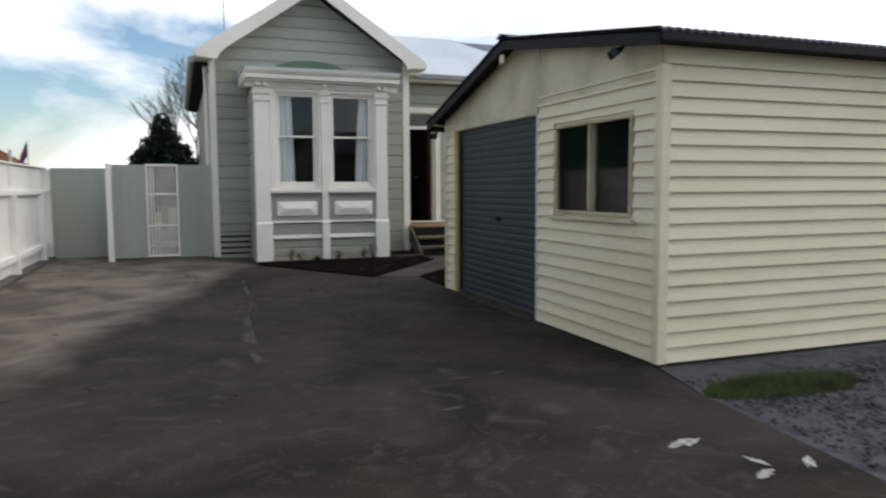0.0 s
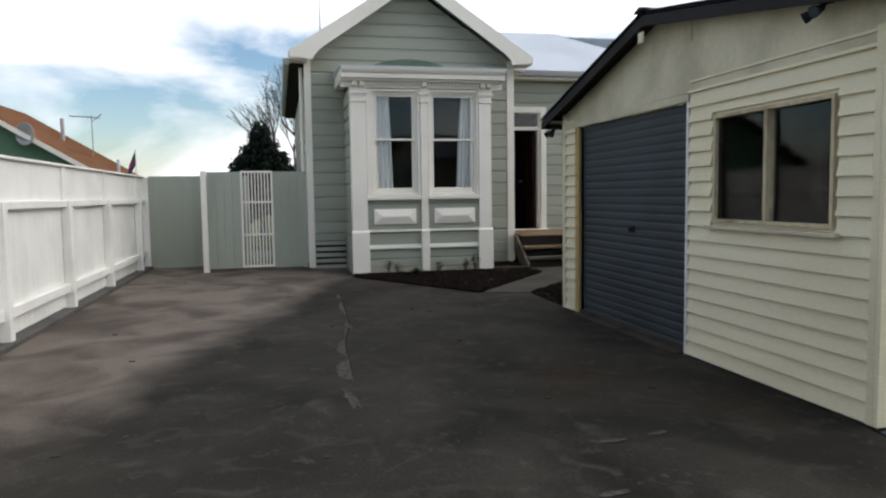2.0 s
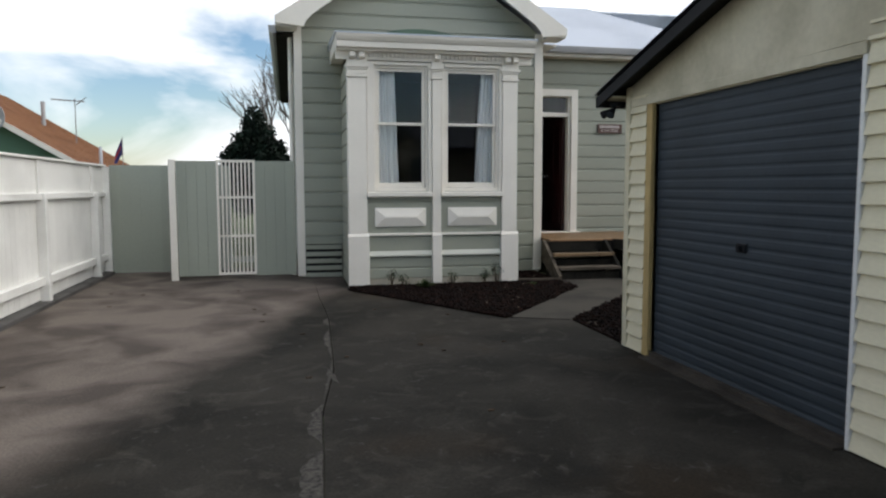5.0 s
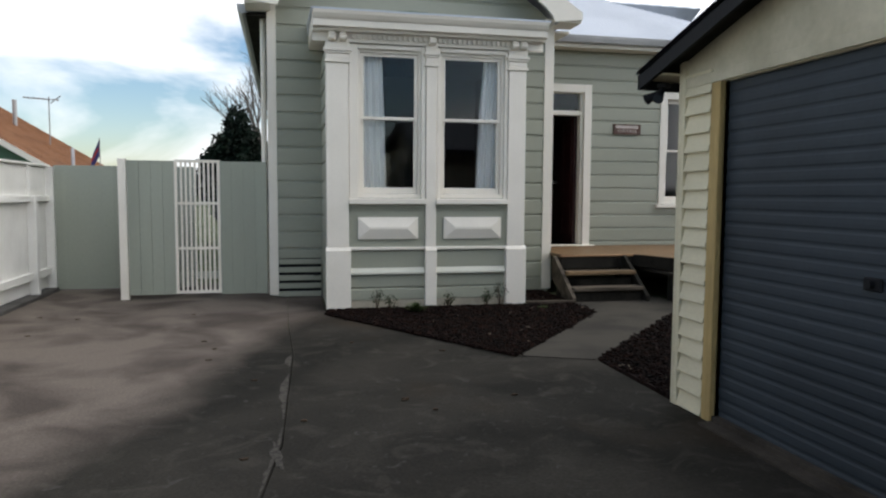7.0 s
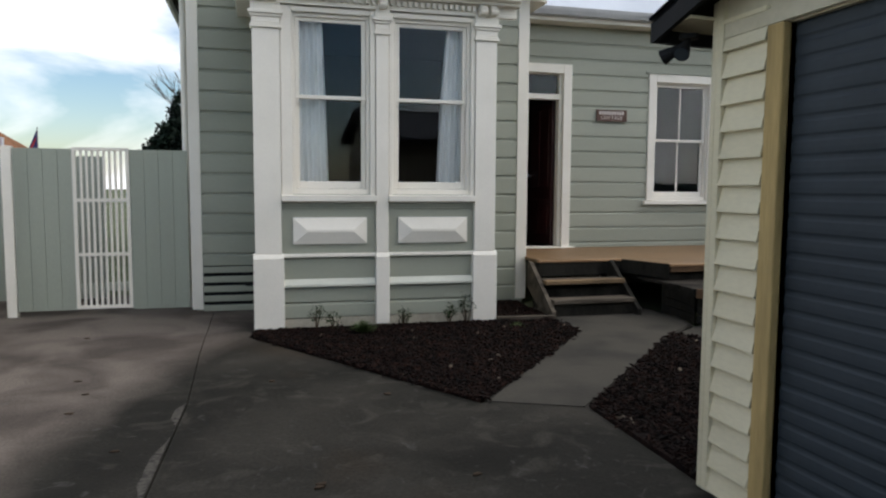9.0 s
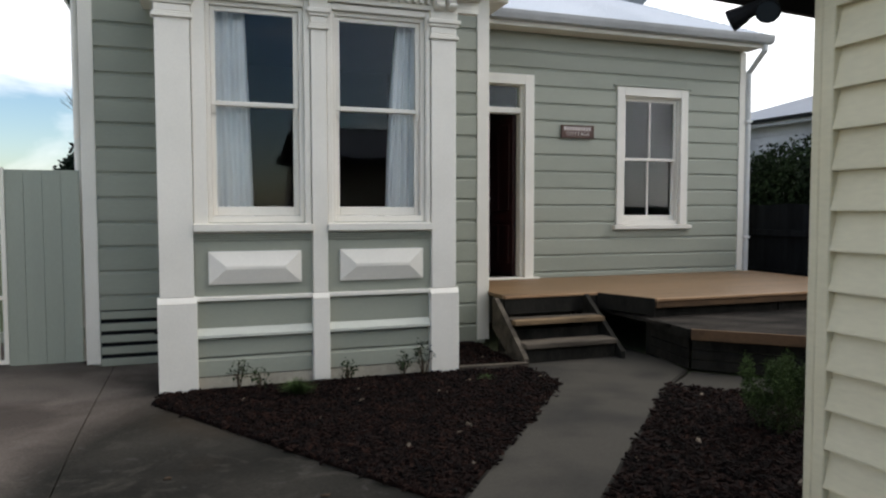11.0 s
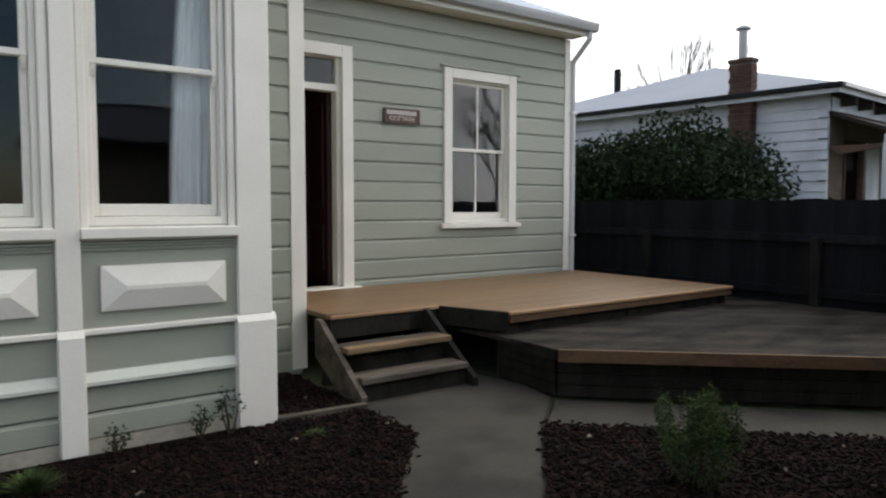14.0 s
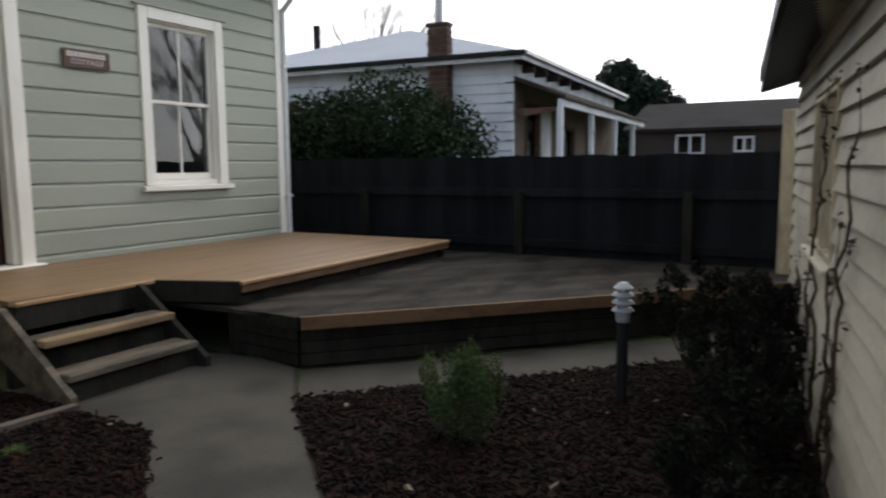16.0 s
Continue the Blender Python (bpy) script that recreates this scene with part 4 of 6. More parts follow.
# Stairs are open: these dark boards stand for shade between the treads.
part("riser", boxm(2.982, 3.928, 0.0, 0.03, 0.0, 0.12), DARK_TIMBER, stairs)
part("riser", boxm(2.982, 3.928, 0.30, 0.33, 0.10, 0.26), DARK_TIMBER, stairs)

low = thing("low_deck", "grey weathered low timber deck with an angled edge", "deck")
ED = Vector((1, -0.94, 0)).normalized()
EN = Vector((0.94, 1, 0)).normalized()
P0 = Vector((4.21, -0.73, 0))
for i in range(40):
    a, b = i * 0.095 + 0.03, i * 0.095 + 0.118
    q = []
    for d in (a, b):
        s = P0 + EN * d
        lo = -(d * 0.9) if d < 0.45 else -1.5 * 0.27 - (d - 0.45) * 1.0
        hi = (8.03 - s.x) / ED.x
        hi2 = (s.y + 4.03) / -ED.y
        q.append((s + ED * lo, s + ED * min(hi, hi2)))
    pts = [q[0][0], q[0][1], q[1][1], q[1][0]]
    if (q[0][1] - q[0][0]).dot(ED) < 0.1 or (q[1][1] - q[1][0]).dot(ED) < 0.1:
        continue
    part("deck_board", prism(bmesh.new(), [(p.x, p.y, 0.325) for p in pts], (0, 0, 0.033)), WEATHERED, low)
end = P0 + ED * 4.5
part("fascia", prism(bmesh.new(), [(*(P0 - EN * 0.01).xy, 0.272), (*(end - EN * 0.01).xy, 0.272), (*(end + EN * 0.026).xy, 0.272), (*(P0 + EN * 0.026).xy, 0.272)], (0, 0, 0.09)), LOW_FASCIA, low, "brown fascia board")
for k in range(3):
    z = 0.005 + k * 0.088
    part("skirting", prism(bmesh.new(), [(*(P0 + EN * 0.06).xy, z), (*(end + EN * 0.06).xy, z), (*(end + EN * 0.085).xy, z), (*(P0 + EN * 0.085).xy, z)], (0, 0, 0.080)), DARK_TIMBER, low)
    part("skirting", prism(bmesh.new(), [(4.235, -0.67, z), (4.26, -0.65, z), (4.34, 0.0, z), (4.315, 0.0, z)], (0, 0, 0.080)), DARK_TIMBER, low)
part("end_board", prism(bmesh.new(), [(4.19, -0.71, 0.272), (4.22, -0.71, 0.272), (4.29, -0.06, 0.272), (4.26, -0.06, 0.272)], (0, 0, 0.088)), DARK_TIMBER, low)
part("bearer", boxm(4.8, 8.0, 0.3, 0.4, 0.0, 0.32), DARK_TIMBER, low)
# Single dark sheet, set back beneath the decks.
struct("dark_underside", boxm(4.45, 8.0, 0.15, 0.20, -0.1, 0.36), DARK_TIMBER, "plain dark sheet set back under the deck", "skirting")

# ---- house sign ----
sign = thing("house_sign", "small dark timber house sign with pale raised letters", "sign")
part("sign_board", boxm(4.572, 5.032, W0 - 0.052, W0 - 0.021, 2.300, 2.460, 0.006), SIGN_WOOD, sign)
bm = bmesh.new()
box(bm, 4.572, 5.032, W0 - 0.058, W0 - 0.053, 2.448, 2.460)
box(bm, 4.572, 5.032, W0 - 0.058, W0 - 0.053, 2.300, 2.312)
box(bm, 4.572, 4.584, W0 - 0.058, W0 - 0.053, 2.312, 2.448)
box(bm, 5.020, 5.032, W0 - 0.058, W0 - 0.053, 2.312, 2.448)
part("border", bm, SIGN_WOOD, sign)
# the upper word cannot be read: bars of its size
x = 4.607
for i in range(10):
    part("letter_bar", boxm(x, x + 0.027, W0 - 0.0565, W0 - 0.0525, 2.393, 2.439), SIGN_TEXT, sign)
    x += 0.039
cu = bpy.data.curves.new("sign_word", "FONT")
cu.body = "COTTAGE"
cu.align_x = "CENTER"
cu.size = 0.066
cu.extrude = 0.002
cu.space_character = 1.12
word = new("sign_word", cu)
word.data.materials.append(SIGN_TEXT)
word.matrix_basis = pose(4.802, W0 - 0.0545, 2.330, 90, 0, 0)
word.parent = sign


# ---- garage ----
GX, GN, GS, GE = 1.935, -4.16, -8.47, 6.7
WALL_TURN = 0.12              # the side wall is not quite square to the front
RY, RZ = -6.20, 2.775
GZN, GZS = 2.15, 2.20


def roof_z(y):
    return RZ - (y - RY) * 0.275 if y > RY else RZ - (RY - y) * 0.165


DOOR = (-6.61, -4.56, 0.0, 1.985)
WIN = (-8.11, -6.99, 1.09, 1.82)
bm = wall_with_holes(bmesh.new(), "y", GS + 0.11, GN - 0.11, GX + 0.004, GX + 0.10, 0.04, 2.10, [DOOR, WIN])
prism(bm, [(GX + 0.004, GS + 0.11, 2.10), (GX + 0.004, GN - 0.11, 2.10), (GX + 0.004, GN - 0.11, roof_z(GN) - 0.06), (GX + 0.004, RY, RZ - 0.06), (GX + 0.004, GS + 0.11, roof_z(GS) - 0.06)], (0.096, 0, 0))
gw = struct("wall_garage_front", bm, CREAM, "cream weatherboard front wall of the garage")
siding(gw, CREAM, (GX, 0), (0, 1), (-1, 0), lambda z: GS + 0.005, lambda z: GN - 0.005, 0.0058, 2.07, 0.1136, [(DOOR[0] - 0.03, DOOR[1] + 0.10, 0, 2.3), (WIN[0] - 0.05, WIN[1] + 0.05, WIN[2] - 0.05, WIN[3] + 0.05)], BEVELLED)
bm = bmesh.new()
prism(bm, [(GX - 0.002, GS + 0.01, 2.075), (GX - 0.002, GN - 0.01, 2.045), (GX - 0.002, GN - 0.01, roof_z(GN) - 0.05), (GX - 0.002, RY - 0.003, RZ - 0.05), (GX - 0.002, GS + 0.01, roof_z(GS) - 0.05)], (-0.008, 0, 0))
part("gable_sheet", bm, CREAM_DIRT_SHADE, gw, "flat cream sheet in the gable")
part("joint_strip", boxm(GX - 0.018, GX - 0.011, RY - 0.45, RY - 0.435, 2.45, RZ - 0.13), CREAM_DIRT_SHADE, gw)
part("batten", boxm(GX - 0.022, GX - 0.011, GS + 0.02, DOOR[0] - 0.03, 2.13, 2.145), CREAM, gw)
part("batten", boxm(GX - 0.024, GX - 0.011, DOOR[0] - 0.02, GN - 0.02, 1.99, 2.055, 0.003), CREAM_DIRT_SHADE, gw)
bm = wall_with_holes(bmesh.new(), "x", GX + 0.004, GE, GN - 0.10, GN - 0.004, 0.04, 2.06, [(4.2, 5.15, 0.95, 1.70)])
# The wall's shade is put into its paint colour.
gn = struct("wall_garage_north", bm, CREAM_SHADED, "stained cream weatherboard garage side wall, coloured darker for shade")
siding(gn, CREAM_SHADED, (0, GN), (1, 0), (0, 1), lambda z: GX + 0.005, lambda z: GE - 0.005, 0.0058, 2.07, 0.1136, [(4.15, 5.2, 0.90, 1.75)], BEVELLED)
gs = struct("wall_garage_south", boxm(GX + 0.004, GE, GS + 0.004, GS + 0.10, 0.04, 2.32), CREAM, "cream weatherboard side wall of the garage")
siding(gs, CREAM, (0, GS), (1, 0), (0, -1), lambda z: GX + 0.005, lambda z: GE - 0.005, 0.0058, 2.30, 0.1136, (), BEVELLED)
struct("wall_garage_back", boxm(GE - 0.10, GE - 0.003, GS + 0.11, GN - 0.11, 0.04, 2.5), CREAM, "cream back wall of the garage")
for x0, x1, y0, y1 in ((GX - 0.032, GX + 0.05, GS - 0.032, GS - 0.001), (GX - 0.032, GX - 0.001, GS - 0.001, GS + 0.05), (GX - 0.032, GX + 0.05, GN + 0.001, GN + 0.032), (GX - 0.032, GX - 0.001, GN - 0.04, GN + 0.001),
                       ):
    struct("trim", boxm(x0, x1, y0, y1, 0.0, 2.16, 0.003), CREAM, "cream corner board of the garage", "trim")
# jambs of the garage door
part("jamb", boxm(GX - 0.03, GX + 0.12, DOOR[1], DOOR[1] + 0.09, 0.0, 1.988, 0.004), BARE_WOOD, gw, "bare yellowed timber jamb")
part("jamb", boxm(GX - 0.03, GX + 0.06, DOOR[0] - 0.03, DOOR[0] - 0.001, 0.0, 1.988, 0.003), GREY_PIPE, gw)
roller = thing("door_2", "slate blue steel roller door of the garage, closed", "door", kind="structure")
bm = bmesh.new()
prof = []
z = 0.01
while z < 1.95:
    prof += [(0.032, z), (0.0312, z + 0.018), (0.032, z + 0.040), (0.0358, z + 0.049), (0.0366, z + 0.057), (0.0358, z + 0.065)]
    z += 0.074
pts = [(GX + d, DOOR[0] + 0.002, q) for d, q in prof]
pts2 = [(GX + d, DOOR[1] - 0.002, q) for d, q in prof]
va, vb = [bm.verts.new(p) for p in pts], [bm.verts.new(p) for p in pts2]
for i in range(len(va) - 1):
    bm.faces.new((va[i], va[i + 1], vb[i + 1], vb[i]))
bmesh.ops.recalc_face_normals(bm, faces=bm.faces[:])
curt = part("door_curtain", bm, SLATE, roller)
curt.modifiers.new("thick", "SOLIDIFY").thickness = 0.004
bm = boxm(GX + 0.012, GX + 0.029, -5.695, -5.595, 0.925, 0.985, 0.006)
tube(bm, (GX - 0.01, -5.645, 0.955), (GX + 0.02, -5.645, 0.955), 0.018, 0.018, 10)
part("lock_handle", bm, BLACK, roller, "black lock plate and handle")
part("bottom_rail", boxm(GX + 0.018, GX + 0.045, DOOR[0] + 0.003, DOOR[1] - 0.003, 0.0, 0.03, 0.004), BLACK, roller)
struct("door_sill", boxm(GX - 0.10, GX + 0.12, DOOR[0], DOOR[1], -0.02, 0.010), GARAGE_FOOT, "dark concrete sill under the roller door", "sill")


def plain_window(name, axis, a0, a1, c, out, z0, z1, label, mullion):
    """A timber window of two lights; axis: the wall's run; c its face; out: the way out, 1 or -1."""
    w = thing(name, label, "window", kind="structure")

    def bx(bm, p0, p1, d0, d1, q0, q1, b=0.0):
        lo, hi = sorted((c + out * d0, c + out * d1))
        return box(bm, p0, p1, lo, hi, q0, q1, b) if axis == "x" else box(bm, lo, hi, p0, p1, q0, q1, b)
    bm = bmesh.new()
    t = 0.026
    for p0, p1, q0, q1 in ((a0 - t, a0, z0 - t, z1 + t), (a1, a1 + t, z0 - t, z1 + t), (a0, a1, z1, z1 + t), (a0, a1, z0 - t, z0), (mullion - 0.015, mullion + 0.015, z0, z1)):
        bx(bm, p0, p1, -0.05, 0.03, q0, q1, 0.003)
    part("window_frame", bm, WINDOW_WOOD, w, "bare yellowed timber frame")
    part("window_sill", bx(bmesh.new(), a0 - 0.09, a1 + 0.09, -0.02, 0.065, z0 - 0.075, z0 - 0.048, 0.004), CREAM_DIRT_SHADE, w)
    for p0, p1 in ((a0, mullion - 0.016), (mullion + 0.016, a1)):
        g = part("pane", bx(bmesh.new(), p0, p1, -0.03, -0.026, z0, z1), GLASS, w)
        g.visible_shadow = False
    return w


plain_window("window_4", "y", WIN[0], WIN[1], GX, -1, WIN[2], WIN[3], "weathered cream timber window of the garage", -7.54)
plain_window("window_5", "x", 4.2, 5.15, GN, 1, 0.95, 1.70, "weathered timber window in the garage side", 4.67)
struct("floor_garage", boxm(GX + 0.12, GE - 0.12, GS + 0.11, GN - 0.11, 0.041, 0.05), FOOTING, "concrete floor inside the garage", "floor")

PIVOT = Matrix.Translation((GX, GN, 0)) @ Matrix.Rotation(math.atan(WALL_TURN), 4, "Z") @ Matrix.Translation((-GX, -GN, 0))
gn.matrix_basis = PIVOT
bpy.data.objects["window_5"].matrix_basis = PIVOT

# garage roof, barge boards, fascia
XR0 = 1.765
lenN, lenS = math.hypot(2.32, 2.32 * 0.275), math.hypot(2.46, 2.46 * 0.165)
corrugated("roof_garage_north", (XR0 - 0.03, RY + 2.32, RZ - 2.32 * 0.275), (1, 0, 0), 5.35, (0, -2.32, 2.32 * 0.275), lambda s: (-WALL_TURN * s, lenN), 0.076, 0.009, ROOF_DARK, "dark corrugated iron slope of the garage roof", 0.02)
corrugated("roof_garage_south", (XR0 - 0.03, RY - 2.46, RZ - 2.46 * 0.165), (1, 0, 0), 5.35, (0, 2.46, 2.46 * 0.165), lambda s: (0.0, lenS), 0.076, 0.009, ROOF_DARK, "dark corrugated iron slope of the garage roof", 0.02)
bm = bmesh.new()
prism(bm, [(XR0 - 0.05, RY - 0.10, RZ + 0.005), (XR0 - 0.05, RY, RZ + 0.035), (XR0 - 0.05, RY + 0.10, RZ - 0.005), (XR0 - 0.05, RY, RZ + 0.015)], (5.41, 0, 0))
struct("ridge_cap", bm, ROOF_DARK, "dark metal ridge cap of the garage roof", "roof")
for y0, y1 in ((RY, RY + 2.29), (RY - 2.44, RY)):
    za, zb = roof_z(y0) - 0.035, roof_z(y1) - 0.035
    bm = bmesh.new()
    prism(bm, [(XR0 - 0.02, y0, za), (XR0 - 0.02, y1, zb), (XR0 - 0.02, y1, zb - 0.085), (XR0 - 0.02, y0, za - 0.085)], (0.025, 0, 0))
    struct("trim", bm, BLACK, "black barge board of the garage gable", "barge board")
    # Gable soffit coloured dark to hold the shadow under the overhang.
    bm = bmesh.new()
    prism(bm, [(XR0 + 0.008, y0, za - 0.01), (XR0 + 0.008, y1, zb - 0.01), (XR0 + 0.008, y1, zb - 0.022), (XR0 + 0.008, y0, za - 0.022)], (0.25, 0, 0))
    struct("trim", bm, DARK_TIMBER, "garage gable soffit coloured dark for eave shade", "soffit")
part("ridge_end", boxm(XR0 - 0.035, XR0 - 0.021, RY - 0.045, RY + 0.045, RZ - 0.26, RZ - 0.17, 0.006), CREAM_DIRT_SHADE, gw, "pale block at the ridge end")
for y0, y1, z, in ((GN + 0.02, RY + 2.30, roof_z(RY + 2.30) - 0.05), (RY - 2.43, GS - 0.034, roof_z(RY - 2.43) - 0.075)):
    # South lining is dark to stand for eave shadow; north lining is cream.
    sf = struct("trim", boxm(XR0 + 0.01, 6.95, y0, y1, z - 0.012, z, 0.0), CREAM_DIRT_SHADE if y0 > -5 else DARK_TIMBER, "soffit lining under the garage eave", "soffit")
    if y0 > -5:
        sf.matrix_basis = PIVOT
nf = struct("trim", boxm(XR0 + 0.01, 6.95, RY + 2.302, RY + 2.33, roof_z(RY + 2.30) - 0.12, roof_z(RY + 2.30) - 0.028), BLACK, "black eave fascia of the garage", "fascia")
nf.matrix_basis = PIVOT
struct("trim", boxm(XR0 + 0.01, 6.9, RY - 2.455, RY - 2.432, roof_z(RY - 2.43) - 0.085, roof_z(RY - 2.43) - 0.03), BLACK, "black eave fascia of the garage", "fascia")


def spotlight(at, heads, label):
    s = thing("spotlight", label, "spotlight", at=at)
    bm = tube(bmesh.new(), (0, 0, 0), (0, 0, -0.02), 0.045, 0.045, 12)
    part("base", bm, BLACK, s)
    for d in heads:
        v = Vector(d).normalized()
        p = Vector((0, 0, -0.02))
        e = p + Vector((v.x * 0.07, v.y * 0.07, -0.045))
        part("arm", tube(bmesh.new(), p, e, 0.011, 0.011, 8), BLACK, s)
        bm = tube(bmesh.new(), e - v * 0.03, e + v * 0.015, 0.018, 0.025, 12)
        tube(bm, e + v * 0.015, e + v * 0.06, 0.027, 0.036, 12)
        h = part("lamp_head", bm, BLACK, s)
        part("lens", tube(bmesh.new(), e + v * 0.0605, e + v * 0.062, 0.031, 0.031, 12), SLATE, h)
    return s


spotlight((1.865, -4.01, 2.045), ((-0.7, 0.9, -0.5), (-0.6, -0.5, -0.6)), "black twin spotlight under the garage eave corner")
spotlight((1.845, -8.12, 2.37), ((-0.9, -0.3, -0.35), (-0.5, 0.7, -0.4)), "black twin spotlight under the garage gable eave")

# ---- white boundary fence ----
fence = thing("white_fence", "white painted timber boundary fence along the driveway", "fence")
FX = -3.655
POSTS = [-15.0, -12.95, -10.9, -8.8, -6.75, -4.70, -2.67, -0.70, 1.58]
x = -16.6
while x < 2.25:
    part("paling", boxm(FX - 0.02, FX, x, x + 0.146, 0.06, 1.265), FENCE_WHITE, fence)
    x += 0.149
for a, b in zip([-16.6] + POSTS, POSTS + [2.33]):
    part("top_board", boxm(FX - 0.012, FX + 0.014, a + 0.002, b - 0.002, 1.265, 1.675, 0.003), FENCE_WHITE, fence)
    part("upper_rail", boxm(FX + 0.015, FX + 0.065, a + 0.055, b - 0.055, 1.215, 1.29, 0.004), FENCE_WHITE, fence)
    part("lower_rail", boxm(FX + 0.002, FX + 0.065, a + 0.055, b - 0.055, 0.235, 0.33, 0.004), FENCE_WHITE, fence)
    part("cap", boxm(FX - 0.04, FX + 0.055, a + 0.001, b - 0.001, 1.677, 1.705, 0.004), FENCE_WHITE, fence)
for y in POSTS:
    part("post", boxm(FX + 0.002, FX + 0.105, y - 0.052, y + 0.052, -0.02, 1.285, 0.006), FENCE_WHITE, fence)
    part("post_top", boxm(FX + 0.0145, FX + 0.04, y - 0.052, y + 0.052, 1.2855, 1.673, 0.003), FENCE_WHITE, fence)
part("end_post", boxm(FX + 0.002, FX + 0.11, 2.23, 2.33, -0.02, 1.675, 0.006), FENCE_WHITE, fence)

screen = thing("side_screen", "sage painted timber screen fence behind the gate", "fence")
x = -3.54
while x < -1.9:
    part("board", boxm(x, x + 0.1483, 2.26, 2.282, 0.02, 1.70, 0.0008), SAGE_FENCE, screen)
    x += 0.1485
part("rail", boxm(-3.54, -1.85, 2.284, 2.33, 0.35, 0.45), SAGE_FENCE, screen)
part("rail", boxm(-3.54, -1.85, 2.284, 2.33, 1.30, 1.40), SAGE_FENCE, screen)

gp = tagged(part("gate_post", boxm(-2.52, -2.42, 1.19, 1.27, -0.05, 1.755, 0.008), WHITE), "white painted timber gate post", "post")
gate = thing("garden_gate", "sage boarded side gate with a white slatted panel", "gate")
for i in range(4):
    x = -2.41 + i * 0.138
    part("board", boxm(x, x + 0.1365, 1.18, 1.202, 0.06, 1.735, 0.003), SAGE_FENCE, gate)
for i in range(4):
    x = -1.315 + i * 0.143
    part("board", boxm(x, x + 0.1422, 1.18, 1.202, 0.05, 1.735, 0.003), SAGE_FENCE, gate)
part("rail", boxm(-2.41, -0.74, 1.205, 1.25, 0.25, 0.34), SAGE_FENCE, gate)
grille = part("slat_frame", box(box(box(box(bmesh.new(), -1.86, -1.825, 1.165, 1.2, 0.07, 1.75), -1.35, -1.315, 1.165, 1.2, 0.07, 1.75), -1.825, -1.35, 1.165, 1.2, 1.715, 1.75), -1.825, -1.35, 1.165, 1.2, 0.07, 0.105), WHITE, gate, "white slatted panel")
for z in (0.625, 1.19):
    part("cross_rail", boxm(-1.825, -1.35, 1.16, 1.172, z, z + 0.035), WHITE, grille)
for i in range(8):
    x = -1.79 + i * 0.0545
    part("slat", boxm(x, x + 0.024, 1.174, 1.196, 0.105, 1.715), WHITE, grille)

# ---- dark fence on the far side ----
dark = thing("dark_fence", "dark stained paling fence beyond the low deck", "fence")
y = -8.0
while y < 9.0:
    part("paling", boxm(8.08, 8.10, y, y + 0.14, 0.0, 1.47 + 0.01 * math.sin(7 * y)), FENCE_DARK, dark)
    y += 0.1405
for z in (0.45, 1.02):
    part("rail", boxm(8.03, 8.078, -8.0, 9.0, z, z + 0.085), FENCE_DARK, dark)
for y in (-6.4, -4.5, -2.55, -0.71, 1.42, 3.8, 5.9, 8.0):
    part("post", boxm(7.95, 8.029, y - 0.045, y + 0.045, -0.1, 1.08, 0.004), DARK_TIMBER, dark)

tagged(part("timber_post", boxm(7.70, 7.80, -3.51, -3.40, -0.1, 1.85, 0.006), WINDOW_WOOD), "pale timber post beyond the end of the garage wall", "post")


# ---- planting ----
def crown_mesh(name, blobs, count, size, mat, seed, flat=0.5):
    """Many small folded leaves scattered near the surface of lumpy blobs (x, y, z, rx, ry, rz)."""
    r = np.random.RandomState(seed)
    vol = np.array([b[3] * b[4] * b[5] for b in blobs]) ** 0.67
    vs, fs = [], []
    for b, n in zip(blobs, (vol / vol.sum() * count).astype(int)):
        d = r.normal(size=(n, 3))
        d /= np.linalg.norm(d, axis=1)[:, None]
        lump = 1 + 0.16 * np.sin(5 * d[:, 0] + b[0]) * np.cos(4 * d[:, 2] + 2 * b[1]) + 0.10 * np.sin(9 * d[:, 1] + 3 * b[2])
        rad = (r.uniform(0.30, 1.02, n) ** 0.55) * lump
        c = np.array(b[:3]) + d * rad[:, None] * np.array(b[3:])
        u = r.normal(size=(n, 3))
        u /= np.linalg.norm(u, axis=1)[:, None]
        w = np.cross(u, r.normal(size=(n, 3)))
        w /= np.linalg.norm(w, axis=1)[:, None]
        s = size * r.uniform(0.6, 1.4, n)[:, None]
        k = np.cross(u, w)
        base = len(vs)
        quad = np.stack([c - u * s, c + w * s * flat + k * s * 0.15, c + u * s, c - w * s * flat + k * s * 0.15], 1).reshape(-1, 3)
        vs.extend(map(tuple, quad))
        fs.extend((base + 4 * i, base + 4 * i + 1, base + 4 * i + 2, base + 4 * i + 3) for i in range(n))
    me = bpy.data.meshes.new(name)
    me.from_pydata(vs, [], fs)
    me.materials.append(mat)
    return me


def crown(name, parent, *args):
    ob = new(name, crown_mesh(name, *args))
    ob.parent = parent
    return ob


def branch(bm, rnd, p, d, length, r, depth, spread):
    q = p + d * length
    tube(bm, p, q, r, r * 0.68, 5)
    if depth == 0:
        return
    for _ in range(rnd.choice((2, 3, 3))):
        v = (d + Vector((rnd.uniform(-1, 1), rnd.uniform(-1, 1), rnd.uniform(-0.35, 0.7))) * spread).normalized()
        branch(bm, rnd, p + d * length * rnd.uniform(0.55, 1.0), v, length * rnd.uniform(0.6, 0.82), r * 0.6, depth - 1, spread)


